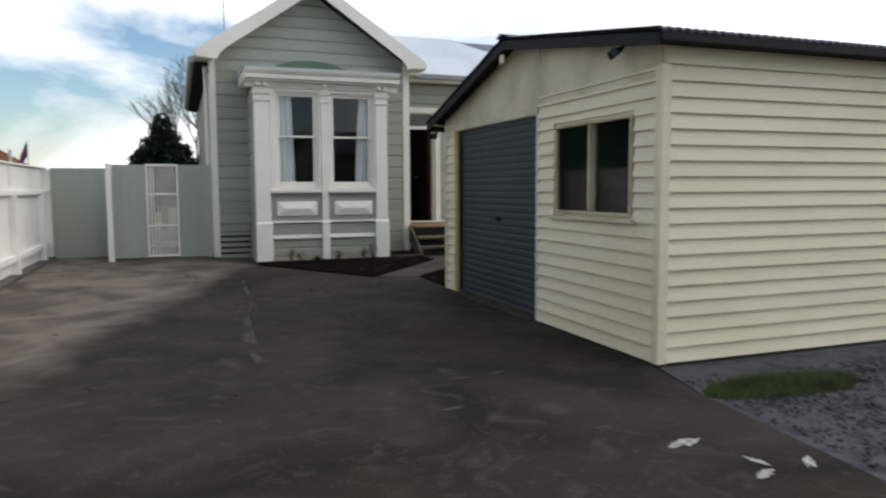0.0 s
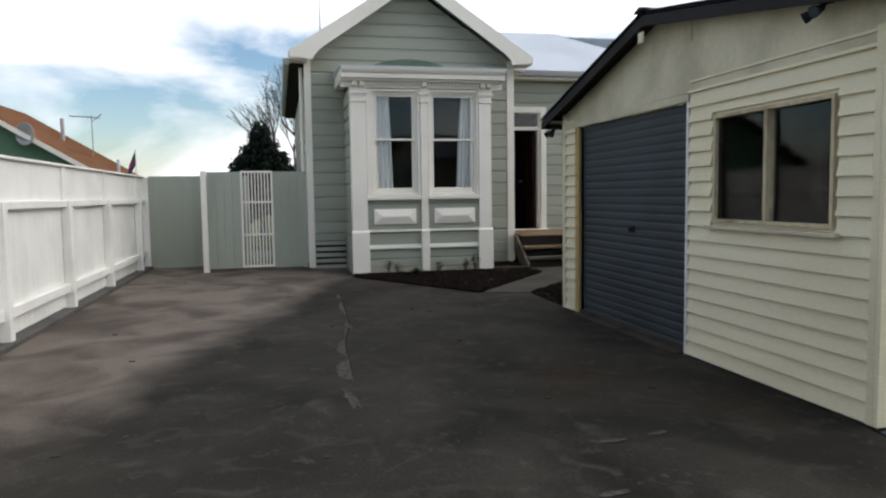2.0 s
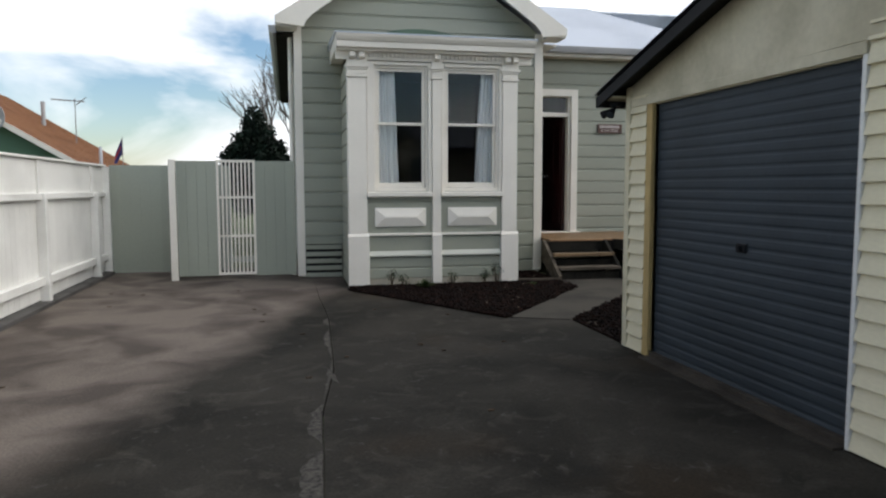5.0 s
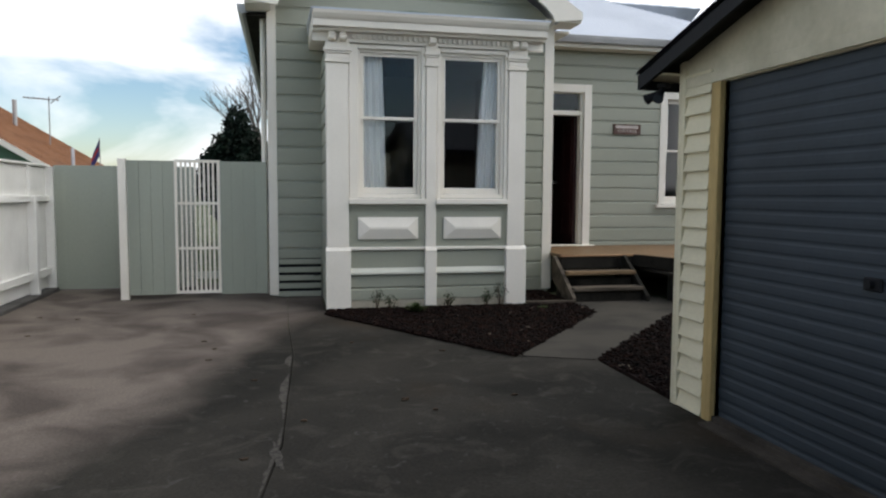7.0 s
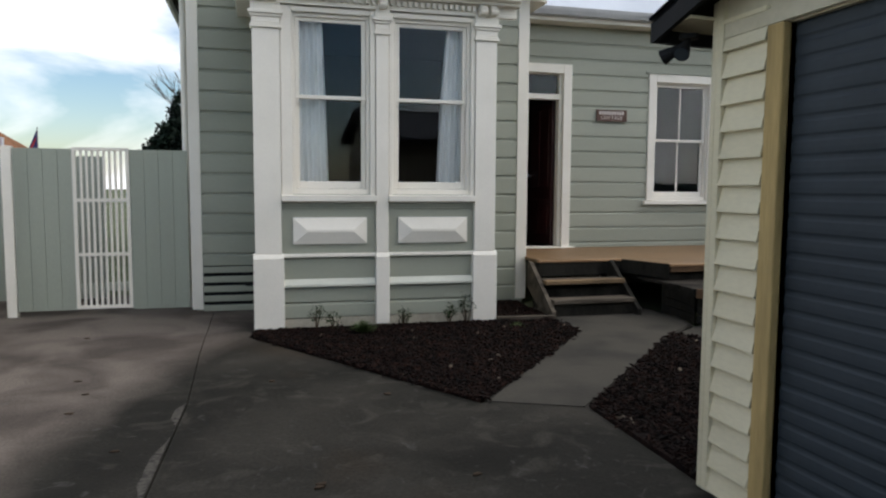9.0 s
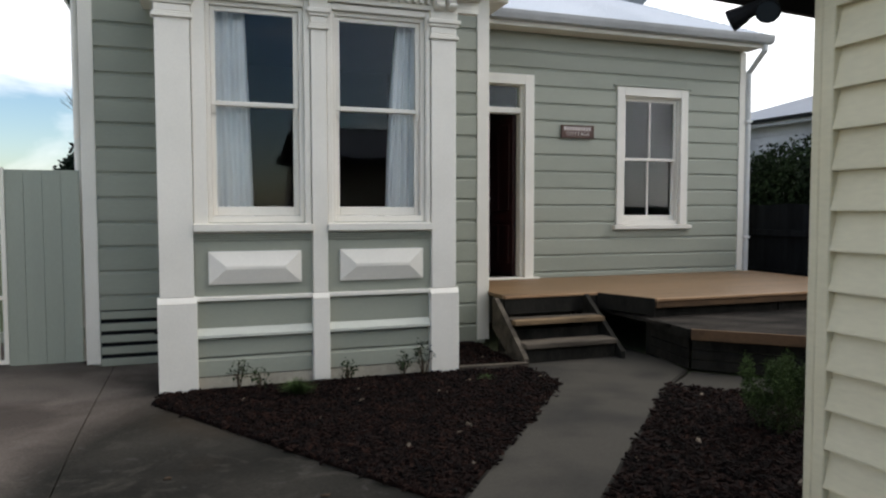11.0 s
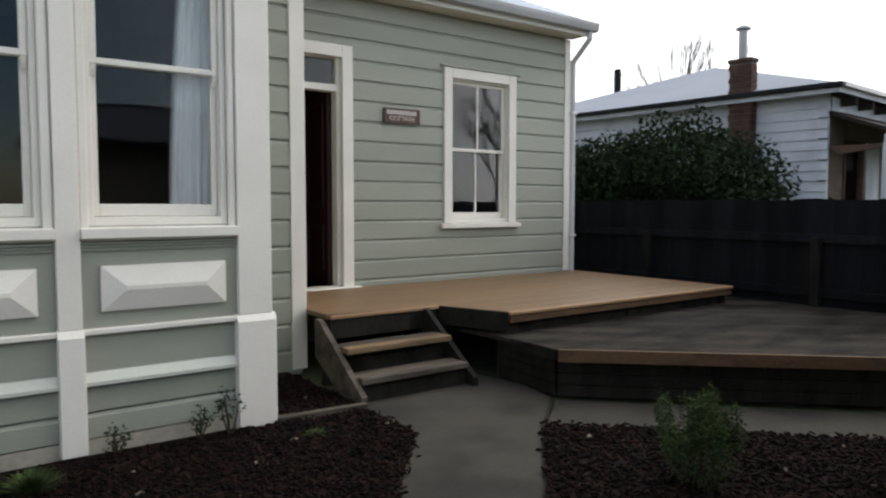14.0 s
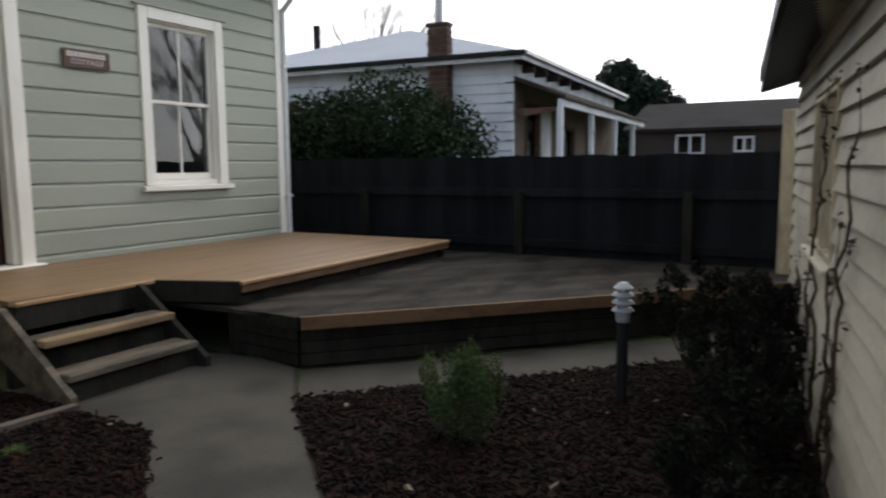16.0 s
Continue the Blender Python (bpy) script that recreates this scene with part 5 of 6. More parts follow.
def bare_tree(at, height, seed, label, spread=0.65, depth=5, thin=1.0):
    t = thing("bare_tree", label, "tree", at=at)
    rnd = random.Random(seed)
    bm = tube(bmesh.new(), (0, 0, -0.1), (0, 0, height * 0.3), height * 0.028 * thin, height * 0.02 * thin, 8)
    part("trunk", bm, BARK, t)
    bm = bmesh.new()
    for i in range(4):
        a = i * 1.7 + rnd.random()
        branch(bm, rnd, Vector((0, 0, height * 0.27)), Vector((math.cos(a) * 0.45, math.sin(a) * 0.45, 1)).normalized(), height * 0.27, height * 0.013 * thin, depth, spread)
    part("branching_crown", bm, BARK, t)
    return t


bare_tree((0.1, 15.5, 0), 6.6, 4, "leafless grey tree behind the cottage", 0.6)
bare_tree((-0.9, 15.0, 0), 5.6, 9, "leafless grey tree behind the cottage", 0.5)
bare_tree((17.6, -10.4, 0), 5.6, 12, "leafless grey tree beyond the gravel yard", 0.5)
bare_tree((22.0, -14.6, 0), 7.6, 15, "leafless grey tree beyond the gravel yard", 0.5)
bare_tree((22.0, 11.4, 0), 8.4, 21, "leafless slender poplar behind the white house", 0.2, 4, 0.4)
bare_tree((22.6, 10.6, 0), 8.0, 23, "leafless slender poplar behind the white house", 0.2, 4, 0.4)
bare_tree((14.0, 24.0, 0), 8.5, 31, "leafless tree top far behind the roofs", 0.5, 4)

con = thing("conifer", "dark green bushy conifer behind the side gate", "tree", at=(-1.72, 12.0, 0))
part("trunk", tube(bmesh.new(), (0, 0, -0.1), (0, 0, 2.9), 0.12, 0.05, 8), BARK, con)
crown("crown", con, [(0, 0, 1.6, 1.10, 1.0, 1.0), (-0.05, 0, 2.25, 0.88, 0.8, 0.62), (0.02, 0, 2.75, 0.60, 0.55, 0.50), (-0.02, 0, 3.2, 0.34, 0.32, 0.50), (0.5, 0.1, 2.35, 0.42, 0.4, 0.45), (-0.55, 0, 2.1, 0.42, 0.4, 0.5), (0.72, 0, 1.9, 0.40, 0.4, 0.5)], 14000, 0.07, CONIFER, 3)

bush = thing("evergreen_bush", "large dark evergreen bush leaning over the dark fence", "bush", at=(9.45, 2.22, 0))
part("stem", tube(tube(tube(bmesh.new(), (0, 0, -0.1), (0.1, -0.5, 1.5), 0.09, 0.04, 7), (0, 0.1, -0.1), (0.1, 0.9, 1.6), 0.09, 0.04, 7), (0, 0, -0.1), (0, 0.1, 1.8), 0.09, 0.04, 7), BARK, bush)
crown("crown", bush, [(0, -1.0, 1.55, 0.8, 0.85, 0.8), (0.1, -0.2, 1.85, 0.95, 1.05, 0.85), (0, 0.9, 1.75, 0.9, 1.05, 0.8), (0.1, 1.9, 1.6, 0.85, 0.95, 0.8), (0.2, 2.8, 1.45, 0.85, 1.0, 0.75), (-0.1, -0.5, 0.9, 0.75, 1.35, 0.75), (0, 1.2, 0.9, 0.75, 1.7, 0.7)], 60000, 0.038, LEAF, 5)

pine = thing("pine_tree", "dark rounded pine far beyond the neighbouring house", "tree", at=(40, 6.6, 0))
part("trunk", tube(bmesh.new(), (0, 0, -0.1), (0, 0, 5.5), 0.35, 0.15, 8), BARK, pine)
crown("crown", pine, [(0, 0.4, 5.7, 1.7, 1.3, 1.25), (0, -0.6, 5.0, 1.6, 1.6, 1.2), (0, -1.9, 4.1, 1.5, 1.5, 0.9), (0, 1.5, 4.9, 1.6, 1.2, 1.1), (0, 0.4, 3.8, 1.9, 2.4, 1.3), (0, -0.2, 2.4, 1.9, 2.6, 1.2)], 20000, 0.16, CONIFER, 8)


# ---- white neighbouring house ----
nb = thing("white_house", "white weatherboard neighbouring house with grey iron roof and brick chimney", "house")
part("wall", wall_with_holes(bmesh.new(), "y", 1.25, 8.6, 12.3, 12.42, -0.1, 3.22, []), NB_WHITE, nb)
part("wall", wall_with_holes(bmesh.new(), "x", 12.42, 21.0, 1.25, 1.37, -0.1, 3.22, [(13.0, 13.9, 0.9, 2.5), (15.6, 16.6, 0.0, 2.2), (17.8, 18.8, 0.9, 2.3)]), NB_BRICK, nb, "brown wall under the verandah")
part("wall", boxm(20.9, 21.0, 1.38, 8.6, -0.1, 3.22), NB_WHITE, nb)
part("wall", boxm(12.42, 20.9, 8.5, 8.6, -0.1, 3.22), NB_WHITE, nb)
wv = nb.children[0]
for i in range(18):
    z = 0.12 + i * 0.168
    part("weatherboard", prism(bmesh.new(), [(12.299, 1.22, z), (12.27, 1.22, z), (12.292, 1.22, z + 0.16), (12.299, 1.22, z + 0.16)], (0, 7.4, 0)), NB_WHITE, wv)
    if i % 2 == 0:
        part("corner_block", boxm(12.262, 12.298, 1.215, 1.36, z, z + 0.012), FENCE_DARK, wv)
EV = [(12.0, 0.95, 3.30), (12.0, 8.9, 3.30), (21.3, 8.9, 3.30), (21.3, 0.95, 3.30)]
bm = bmesh.new()
v = [bm.verts.new(p) for p in EV] + [bm.verts.new((14.9, 4.6, 4.42)), bm.verts.new((18.5, 4.6, 4.42))]
for f in ((0, 1, 4), (1, 2, 5, 4), (2, 3, 5), (3, 0, 4, 5), (3, 2, 1, 0)):
    bm.faces.new([v[i] for i in f])
bmesh.ops.recalc_face_normals(bm, faces=bm.faces[:])
part("roof", bm, NB_ROOF, nb, "pale grey hipped iron roof")
part("fascia", boxm(12.0, 12.03, 0.95, 8.9, 3.16, 3.297), NB_WHITE, nb)
part("fascia", boxm(12.031, 21.3, 0.95, 0.98, 3.16, 3.297), NB_WHITE, nb)
part("gutter", boxm(11.92, 11.998, 0.9, 8.9, 3.235, 3.315, 0.01), BLACK, nb)
part("gutter", boxm(12.0, 21.3, 0.87, 0.948, 3.235, 3.315, 0.01), GUTTER, nb)
ch = part("chimney", boxm(12.06, 12.268, 2.40, 2.78, -0.1, 3.85), MORTAR, nb, "brown brick chimney")
for i in range(25):
    z = 1.2 + i * 0.105
    o = 0.12 * (i % 2)
    y = 2.395 - o
    while y < 2.785:
        a, b = max(y, 2.392), min(y + 0.228, 2.788)
        if b - a > 0.04:
            part("brick", boxm(12.045, 12.06, a, b, z, z + 0.088), BRICK, ch)
        y += 0.24
    part("brick", boxm(12.052, 12.27, 2.385, 2.3995, z, z + 0.088), BRICK, ch)
part("chimney_cap", boxm(12.03, 12.29, 2.37, 2.81, 3.852, 3.92, 0.01), BRICK, nb)
fl = part("flue", tube(bmesh.new(), (12.16, 2.6, 3.91), (12.16, 2.6, 4.42), 0.075, 0.075, 12), GUTTER, nb, "shiny metal flue")
part("cowl", tube(tube(bmesh.new(), (12.16, 2.6, 4.425), (12.16, 2.6, 4.45), 0.13, 0.13, 12), (12.16, 2.6, 4.451), (12.16, 2.6, 4.50), 0.12, 0.04, 12), STEEL, fl)
part("flue", tube(bmesh.new(), (15.0, 7.2, 3.6), (15.0, 7.2, 4.75), 0.09, 0.09, 10), BLACK, nb, "black stove flue")
# verandah
bm = prism(bmesh.new(), [(12.35, 1.24, 2.92), (12.35, 0.30, 2.56), (12.35, 0.30, 2.50), (12.35, 1.24, 2.86)], (8.6, 0, 0))
part("verandah_roof", bm, SHED_BROWN, nb, "dark brown verandah roof")
part("verandah_beam", boxm(12.36, 20.9, 0.36, 0.44, 2.38, 2.50), NB_WHITE, nb)
part("panel", boxm(14.0, 14.62, 1.215, 1.248, 0.3, 2.5, 0.004), NB_WHITE, nb, "white panel beside the window")
part("frieze", boxm(12.43, 20.9, 1.222, 1.248, 2.94, 3.155), NB_WHITE, nb, "white frieze board under the eave")
for x in (12.75, 13.5, 14.3, 15.2, 16.2):
    part("rafter_end", boxm(x, x + 0.07, 0.985, 1.245, 3.02, 3.15, 0.004), SHED_BROWN, nb)
part("verandah_bracket", prism(bmesh.new(), [(12.36, 1.24, 2.36), (12.36, 0.45, 2.36), (12.36, 0.45, 2.30), (12.36, 1.1, 2.22)], (0.06, 0, 0)), BRICK, nb)
for x in (12.42, 14.75, 17.1, 19.4):
    part("verandah_post", boxm(x - 0.06, x + 0.06, 0.36, 0.46, -0.1, 2.38, 0.01), NB_WHITE, nb)
part("verandah_floor", boxm(12.4, 20.9, 0.3, 1.24, -0.1, 0.25), WEATHERED, nb)
for x0, x1, z0, z1 in ((13.0, 13.9, 0.9, 2.5), (15.6, 16.6, 0.0, 2.2), (17.8, 18.8, 0.9, 2.3)):
    w = part("window", box(box(box(box(bmesh.new(), x0, x0 + 0.07, 1.22, 1.33, z0, z1), x1 - 0.07, x1, 1.22, 1.33, z0, z1), x0 + 0.07, x1 - 0.07, 1.22, 1.33, z1 - 0.08, z1), x0 + 0.07, x1 - 0.07, 1.22, 1.33, z0, z0 + 0.08), BRICK, nb, "brown framed window")
    part("pane", boxm(x0 + 0.07, x1 - 0.07, 1.30, 1.305, z0 + 0.08, z1 - 0.08), GLASS, w)
# Dark sheet added behind the windows in place of unlit rooms.
part("curtain_lining", boxm(12.5, 20.8, 1.6, 1.62, 0.2, 3.0), INTERIOR, nb)
nb.matrix_basis = Matrix.Translation((12.0, 0.95, 0)) @ Matrix.Rotation(radians(4.5), 4, "Z") @ Matrix.Translation((-12.0, -0.95, 0))
bm = tube(bmesh.new(), (12.25, 1.18, 0.9), (12.18, 1.12, 1.55), 0.03, 0.02, 6)
part("tap_pipe", bm, BLACK, nb)

# ---- brown shed far beyond ----
shed = thing("brown_shed", "long low brown shed behind the gardens", "shed")
part("wall", wall_with_holes(bmesh.new(), "y", -14, 2.4, 25.0, 25.12, -0.1, 2.55, [(0.1, 1.0, 1.65, 2.3), (-1.4, -0.8, 1.7, 2.2)]), SHED_BROWN, shed)
part("roof", prism(bmesh.new(), [(24.7, -14.3, 2.5), (28.0, -14.3, 3.55), (31.0, -14.3, 2.5), (31, -14.3, 2.4), (24.7, -14.3, 2.4)], (0, 17.0, 0)), SHED_ROOF, shed, "dark roof slope")
for y0, y1, z0, z1 in ((0.1, 1.0, 1.65, 2.3), (-1.4, -0.8, 1.7, 2.2)):
    w = part("window", box(box(box(box(box(bmesh.new(), 24.95, 25.1, y0, y0 + 0.06, z0, z1), 24.95, 25.1, y1 - 0.06, y1, z0, z1), 24.95, 25.1, y0 + 0.06, y1 - 0.06, z1 - 0.06, z1), 24.95, 25.1, y0 + 0.06, y1 - 0.06, z0, z0 + 0.06), 24.95, 25.1, (y0 + y1) / 2 - 0.03, (y0 + y1) / 2 + 0.03, z0 + 0.06, z1 - 0.06), NB_WHITE, shed)
    part("pane", boxm(25.05, 25.055, y0 + 0.06, y1 - 0.06, z0 + 0.06, z1 - 0.06), GLASS, w)
part("back", boxm(25.5, 25.6, -14, 2.4, -0.1, 2.5), SHED_BROWN, shed)

# ---- green house with a brown roof beyond the white fence ----
gh = thing("green_house", "green boarded neighbouring house with a brown roof and white barge boards", "house")
RX, RZT, EX, EZ = -11.0, 4.75, -6.4, 1.98
for sx in (1, -1):
    e = RX + sx * (EX - RX)
    bm = prism(bmesh.new(), [(RX, 12.0, RZT), (e, 12.0, EZ), (e, 12.0, EZ - 0.10), (RX, 12.0, RZT - 0.10)], (0, 8.2, 0))
    part("roof", bm, TERRACOTTA, gh, "brown tiled roof slope")
    bm = prism(bmesh.new(), [(RX, 11.96, RZT + 0.02), (e, 11.96, EZ + 0.02), (e, 11.96, EZ - 0.14), (RX, 11.96, RZT - 0.14)], (0, 0.035, 0))
    part("barge_board", bm, WHITE, gh)
for i in range(22):
    y = 12.1 + i * 0.37
    part("tile_course", prism(bmesh.new(), [(RX, y, RZT + 0.003), (EX, y, EZ + 0.003), (EX, y, EZ + 0.02), (RX, y, RZT + 0.02)], (0, 0.05, 0)), TERRACOTTA, gh)
part("wall", prism(bmesh.new(), [(RX - 4.3, 12.4, 0), (RX + 4.3, 12.4, 0), (RX + 4.3, 12.4, 2.05), (RX, 12.4, 4.60), (RX - 4.3, 12.4, 2.05)], (0, 7.4, 0)), GREEN_WALL, gh, "green painted boards")
part("vent_pipe", tube(bmesh.new(), (-8.85, 17.0, 3.2), (-8.85, 17.0, 4.26), 0.07, 0.07, 8), GUTTER, gh)
part("vent_pipe", tube(bmesh.new(), (-6.38, 13.9, 1.9), (-6.38, 13.9, 2.60), 0.05, 0.05, 8), NB_WHITE, gh)
ant = part("aerial_mast", tube(bmesh.new(), (-7.85, 17.0, 2.4), (-7.85, 17.0, 4.38), 0.022, 0.018, 6), STEEL, gh)
bm = tube(bmesh.new(), (-8.6, 17.0, 4.35), (-7.55, 17.0, 4.29), 0.018, 0.018, 5)
for k in range(7):
    x = -8.5 + k * 0.145
    tube(bm, (x, 16.75, 4.34 - 0.008 * k), (x, 17.25, 4.34 - 0.008 * k), 0.012, 0.012, 4)
tube(bm, (-7.8, 17.0, 4.18), (-7.5, 17.0, 4.43), 0.02, 0.02, 4)
part("aerial", bm, STEEL, ant)
bm = bmesh.new()
n = 16
vs = [[bm.verts.new((-8.55 + 0.30 * f * math.cos(a), 12.1 - 0.12 * f * f - 0.12 * f * math.cos(a), 3.27 + 0.34 * f * math.sin(a))) for a in (2 * math.pi * i / n for i in range(n))] for f in (0.08, 0.45, 0.75, 1.0)]
for p, q in zip(vs, vs[1:]):
    for i in range(n):
        bm.faces.new((p[i], p[(i + 1) % n], q[(i + 1) % n], q[i]))
bm.faces.new(vs[0])
dish = part("satellite_dish", bm, GUTTER, gh, "grey satellite dish")
dish.modifiers.new("thick", "SOLIDIFY").thickness = 0.012
flag = thing("flag", "small blue and red flag on a pole", "flag", at=(-6.75, 17.5, -0.2))
part("pole", tube(bmesh.new(), (0.25, 0, 0), (0.25, 0, 3.35), 0.02, 0.015, 6), STEEL, flag)
bm = prism(bmesh.new(), [(0.24, 0, 3.3), (0.24, 0, 2.75), (0.05, 0.05, 2.45), (-0.05, 0, 2.35), (0.0, 0.04, 2.75)], (0, 0.012, 0))
part("cloth", bm, FLAG_BLUE, flag)
bm = prism(bmesh.new(), [(0.20, -0.006, 3.05), (0.20, -0.006, 2.95), (-0.01, 0.02, 2.52), (-0.03, 0.02, 2.62)], (0, 0.03, 0))
part("stripe", bm, FLAG_RED, flag)


# ---- bark chips on the beds ----
def chips(name, inside, box4, count, seed, mat, label):
    r = random.Random(seed)
    vs, fs = [], []
    while len(fs) < count * 5:
        x, y = r.uniform(box4[0], box4[1]), r.uniform(box4[2], box4[3])
        if not inside(x, y):
            continue
        x, y = x + r.gauss(0, 0.018), y + r.gauss(0, 0.018)
        a, l, w, h = r.uniform(0, 6.3), r.uniform(0.008, 0.036), r.uniform(0.004, 0.013), r.uniform(0.002, 0.008)
        t = r.uniform(-0.45, 0.45)
        z = 0.012 + r.uniform(0, 0.016)
        ux, uy = math.cos(a), math.sin(a)
        b = len(vs)
        for dz, k in ((-0.004, 1.0), (h, 0.7)):
            for sl, sw in ((-1, -1), (1, -1), (1, 1), (-1, 1)):
                vs.append((x + ux * l * sl * k - uy * w * sw * k, y + uy * l * sl * k + ux * w * sw * k, z + dz + sl * l * t))
        fs += [(b + 4, b + 5, b + 6, b + 7), (b, b + 1, b + 5, b + 4), (b + 1, b + 2, b + 6, b + 5), (b + 2, b + 3, b + 7, b + 6), (b + 3, b, b + 4, b + 7)]
    me = bpy.data.meshes.new(name)
    me.from_pydata(vs, [], fs)
    me.materials.append(mat)
    return tagged(new(name, me), label, "mulch", kind="stuff")


def poly_test(pts):
    def f(x, y):
        c = False
        for (x0, y0), (x1, y1) in zip(pts, pts[1:] + pts[:1]):
            if (y0 > y) != (y1 > y) and x < (x1 - x0) * (y - y0) / (y1 - y0) + x0:
                c = not c
        return c
    return f


BED1 = [(-0.07, -0.38), (1.33, -2.71), (2.92, -0.80), (2.92, -0.05), (2.93, 1.0), (2.32, 1.0), (2.32, -0.12), (-0.05, -0.12)]
BED2 = [(1.96, -2.95), (3.69, -1.12), (6.60, -4.02), (1.96, -4.09)]
PALE_CHIP = material("pale_wood_chip", (0.15, 0.115, 0.08), 0.85, vary=0.25, grain=40, stain=9)
chips("bark_chips", poly_test(BED1), (-0.1, 3.0, -2.75, 1.05), 11000, 1, CHIP, "loose dark bark chips covering the front bed")
chips("bark_chips", poly_test(BED2), (1.9, 6.6, -4.1, -1.0), 11000, 2, CHIP, "loose dark bark chips covering the side bed")
chips("pale_chips", poly_test(BED1), (-0.1, 3.0, -2.75, 1.05), 34, 3, PALE_CHIP, "few pale wood chips scattered on the front bed")
chips("pale_chips", poly_test(BED2), (1.9, 6.6, -4.1, -1.0), 40, 4, PALE_CHIP, "few pale wood chips scattered on the side bed")
tagged(part("bed_edging", prism(bmesh.new(), [(2.32, -0.13, -0.05), (2.93, -0.19, -0.05), (2.94, -0.13, -0.05), (2.32, -0.07, -0.05)], (0, 0, 0.10)), STAIR_WOOD), "weathered timber edging board between bay and stairs", "edging")


def sprig(at, height, seed, label, mat=LEAF, stems=5, leaf=0.013, leaves=60, lean=0.35, name="shrub"):
    """A small shrub: thin stems with small leaves."""
    t = thing(name, label, "shrub", at=at)
    r = random.Random(seed)
    bm = bmesh.new()
    blobs = []
    for i in range(stems):
        a = r.uniform(0, 6.3)
        top = Vector((math.cos(a) * lean * height * r.uniform(0.3, 1), math.sin(a) * lean * height * r.uniform(0.3, 1), height * r.uniform(0.65, 1)))
        mid = top * 0.5 + Vector((r.uniform(-0.02, 0.02), r.uniform(-0.02, 0.02), 0.02))
        tube(bm, (0, 0, -0.02), mid, 0.006, 0.0045, 5)
        tube(bm, mid, top, 0.0045, 0.002, 5)
        blobs += [(*top, 0.05, 0.05, 0.06), (*(mid * 1.3), 0.05, 0.05, 0.07)]
    part("stem", bm, VINE, t)
    crown("foliage", t, blobs, leaves * stems, leaf, mat, seed)
    return t


sprig((0.50, -0.16, 0.0), 0.25, 1, "small leafy shrub against the bay footing", leaves=20)
sprig((0.66, -0.20, 0.0), 0.16, 2, "low leafy seedling in the mulch", leaves=20)
sprig((1.34, -0.15, 0.0), 0.17, 3, "low leafy seedling in the mulch", leaves=18)
sprig((1.80, -0.16, 0.0), 0.18, 4, "low leafy seedling in the mulch", leaves=22)
sprig((1.98, -0.17, 0.0), 0.27, 5, "small leafy shrub against the bay footing", leaves=22)


def fern(at, height, width, blades, seed, label, mat=FERN):
    """A soft feathery tuft of fine blades."""
    r = random.Random(seed)
    t = thing("feathery_plant", label, "plant", at=at)
    vs, fs = [], []
    for i in range(blades):
        a, k = r.uniform(0, 6.3), r.uniform(0.1, 1) ** 0.7
        h = height * r.uniform(0.5, 1.0) * (1.05 - 0.35 * k)
        dx, dy = math.cos(a) * k * width, math.sin(a) * k * width
        nx, ny = -math.sin(a), math.cos(a)
        prev = None
        for j in range(4):
            f = j / 3
            w = 0.0042 * (1 - f * 0.8)
            c = (dx * (0.25 * f + 0.75 * f * f) + r.uniform(-0.012, 0.012), dy * (0.25 * f + 0.75 * f * f) + r.uniform(-0.012, 0.012), h * (f - 0.18 * f * f * k))
            b = len(vs)
            vs += [(c[0] - nx * w, c[1] - ny * w, c[2]), (c[0] + nx * w, c[1] + ny * w, c[2])]
            if prev is not None:
                fs.append((prev, prev + 1, b + 1, b))
            prev = b
    me = bpy.data.meshes.new("foliage")
    me.from_pydata(vs, [], fs)
    me.materials.append(mat)
    ob = new("foliage", me)
    ob.parent = t
    part("crown_base", tube(bmesh.new(), (0, 0, -0.03), (0, 0, 0.04), 0.03, 0.012, 8), VINE, t)
    return t


fern((0.90, -0.48, 0.0), 0.17, 0.16, 420, 11, "low feathery green plant in the front bed")
fern((2.40, -0.50, 0.0), 0.08, 0.10, 120, 12, "small green tuft in the front bed")
soft = thing("feathery_shrub", "soft feathery green shrub in the side bed", "shrub", at=(3.62, -2.30, 0))
part("stem", tube(bmesh.new(), (0, 0, -0.03), (0, 0, 0.3), 0.012, 0.005, 6), VINE, soft)
wisps = [(0.0, 0.0, 0.14, 0.17, 0.17, 0.15)]
rw = random.Random(6)
for i in range(26):
    a, k = rw.uniform(0, 6.3), rw.uniform(0.02, 0.2)
    wisps.append((math.cos(a) * k, math.sin(a) * k, rw.uniform(0.20, 0.40), 0.05, 0.05, rw.uniform(0.07, 0.13)))
crown("foliage", soft, wisps, 11000, 0.010, FERN, 13, 0.3)
for k, (x, y, h, st) in enumerate(((4.95, -3.20, 0.74, 14), (4.50, -3.40, 0.62, 13), (5.45, -3.45, 0.66, 12), (4.05, -3.52, 0.58, 13), (5.05, -3.60, 0.70, 12), (3.55, -3.55, 0.52, 13), (3.10, -3.60, 0.46, 12), (2.75, -3.70, 0.36, 10), (5.85, -3.62, 0.60, 11))):
    sprig((x, y, 0.0), h, 21 + k, "dark straggly shrub beside the garden lamp" if k < 2 else "dark straggly shrub by the garage wall", SHADED_SHRUB, st, 0.016, 210, 0.55)

# grass beside the gravel
r = random.Random(8)
vs, fs = [], []
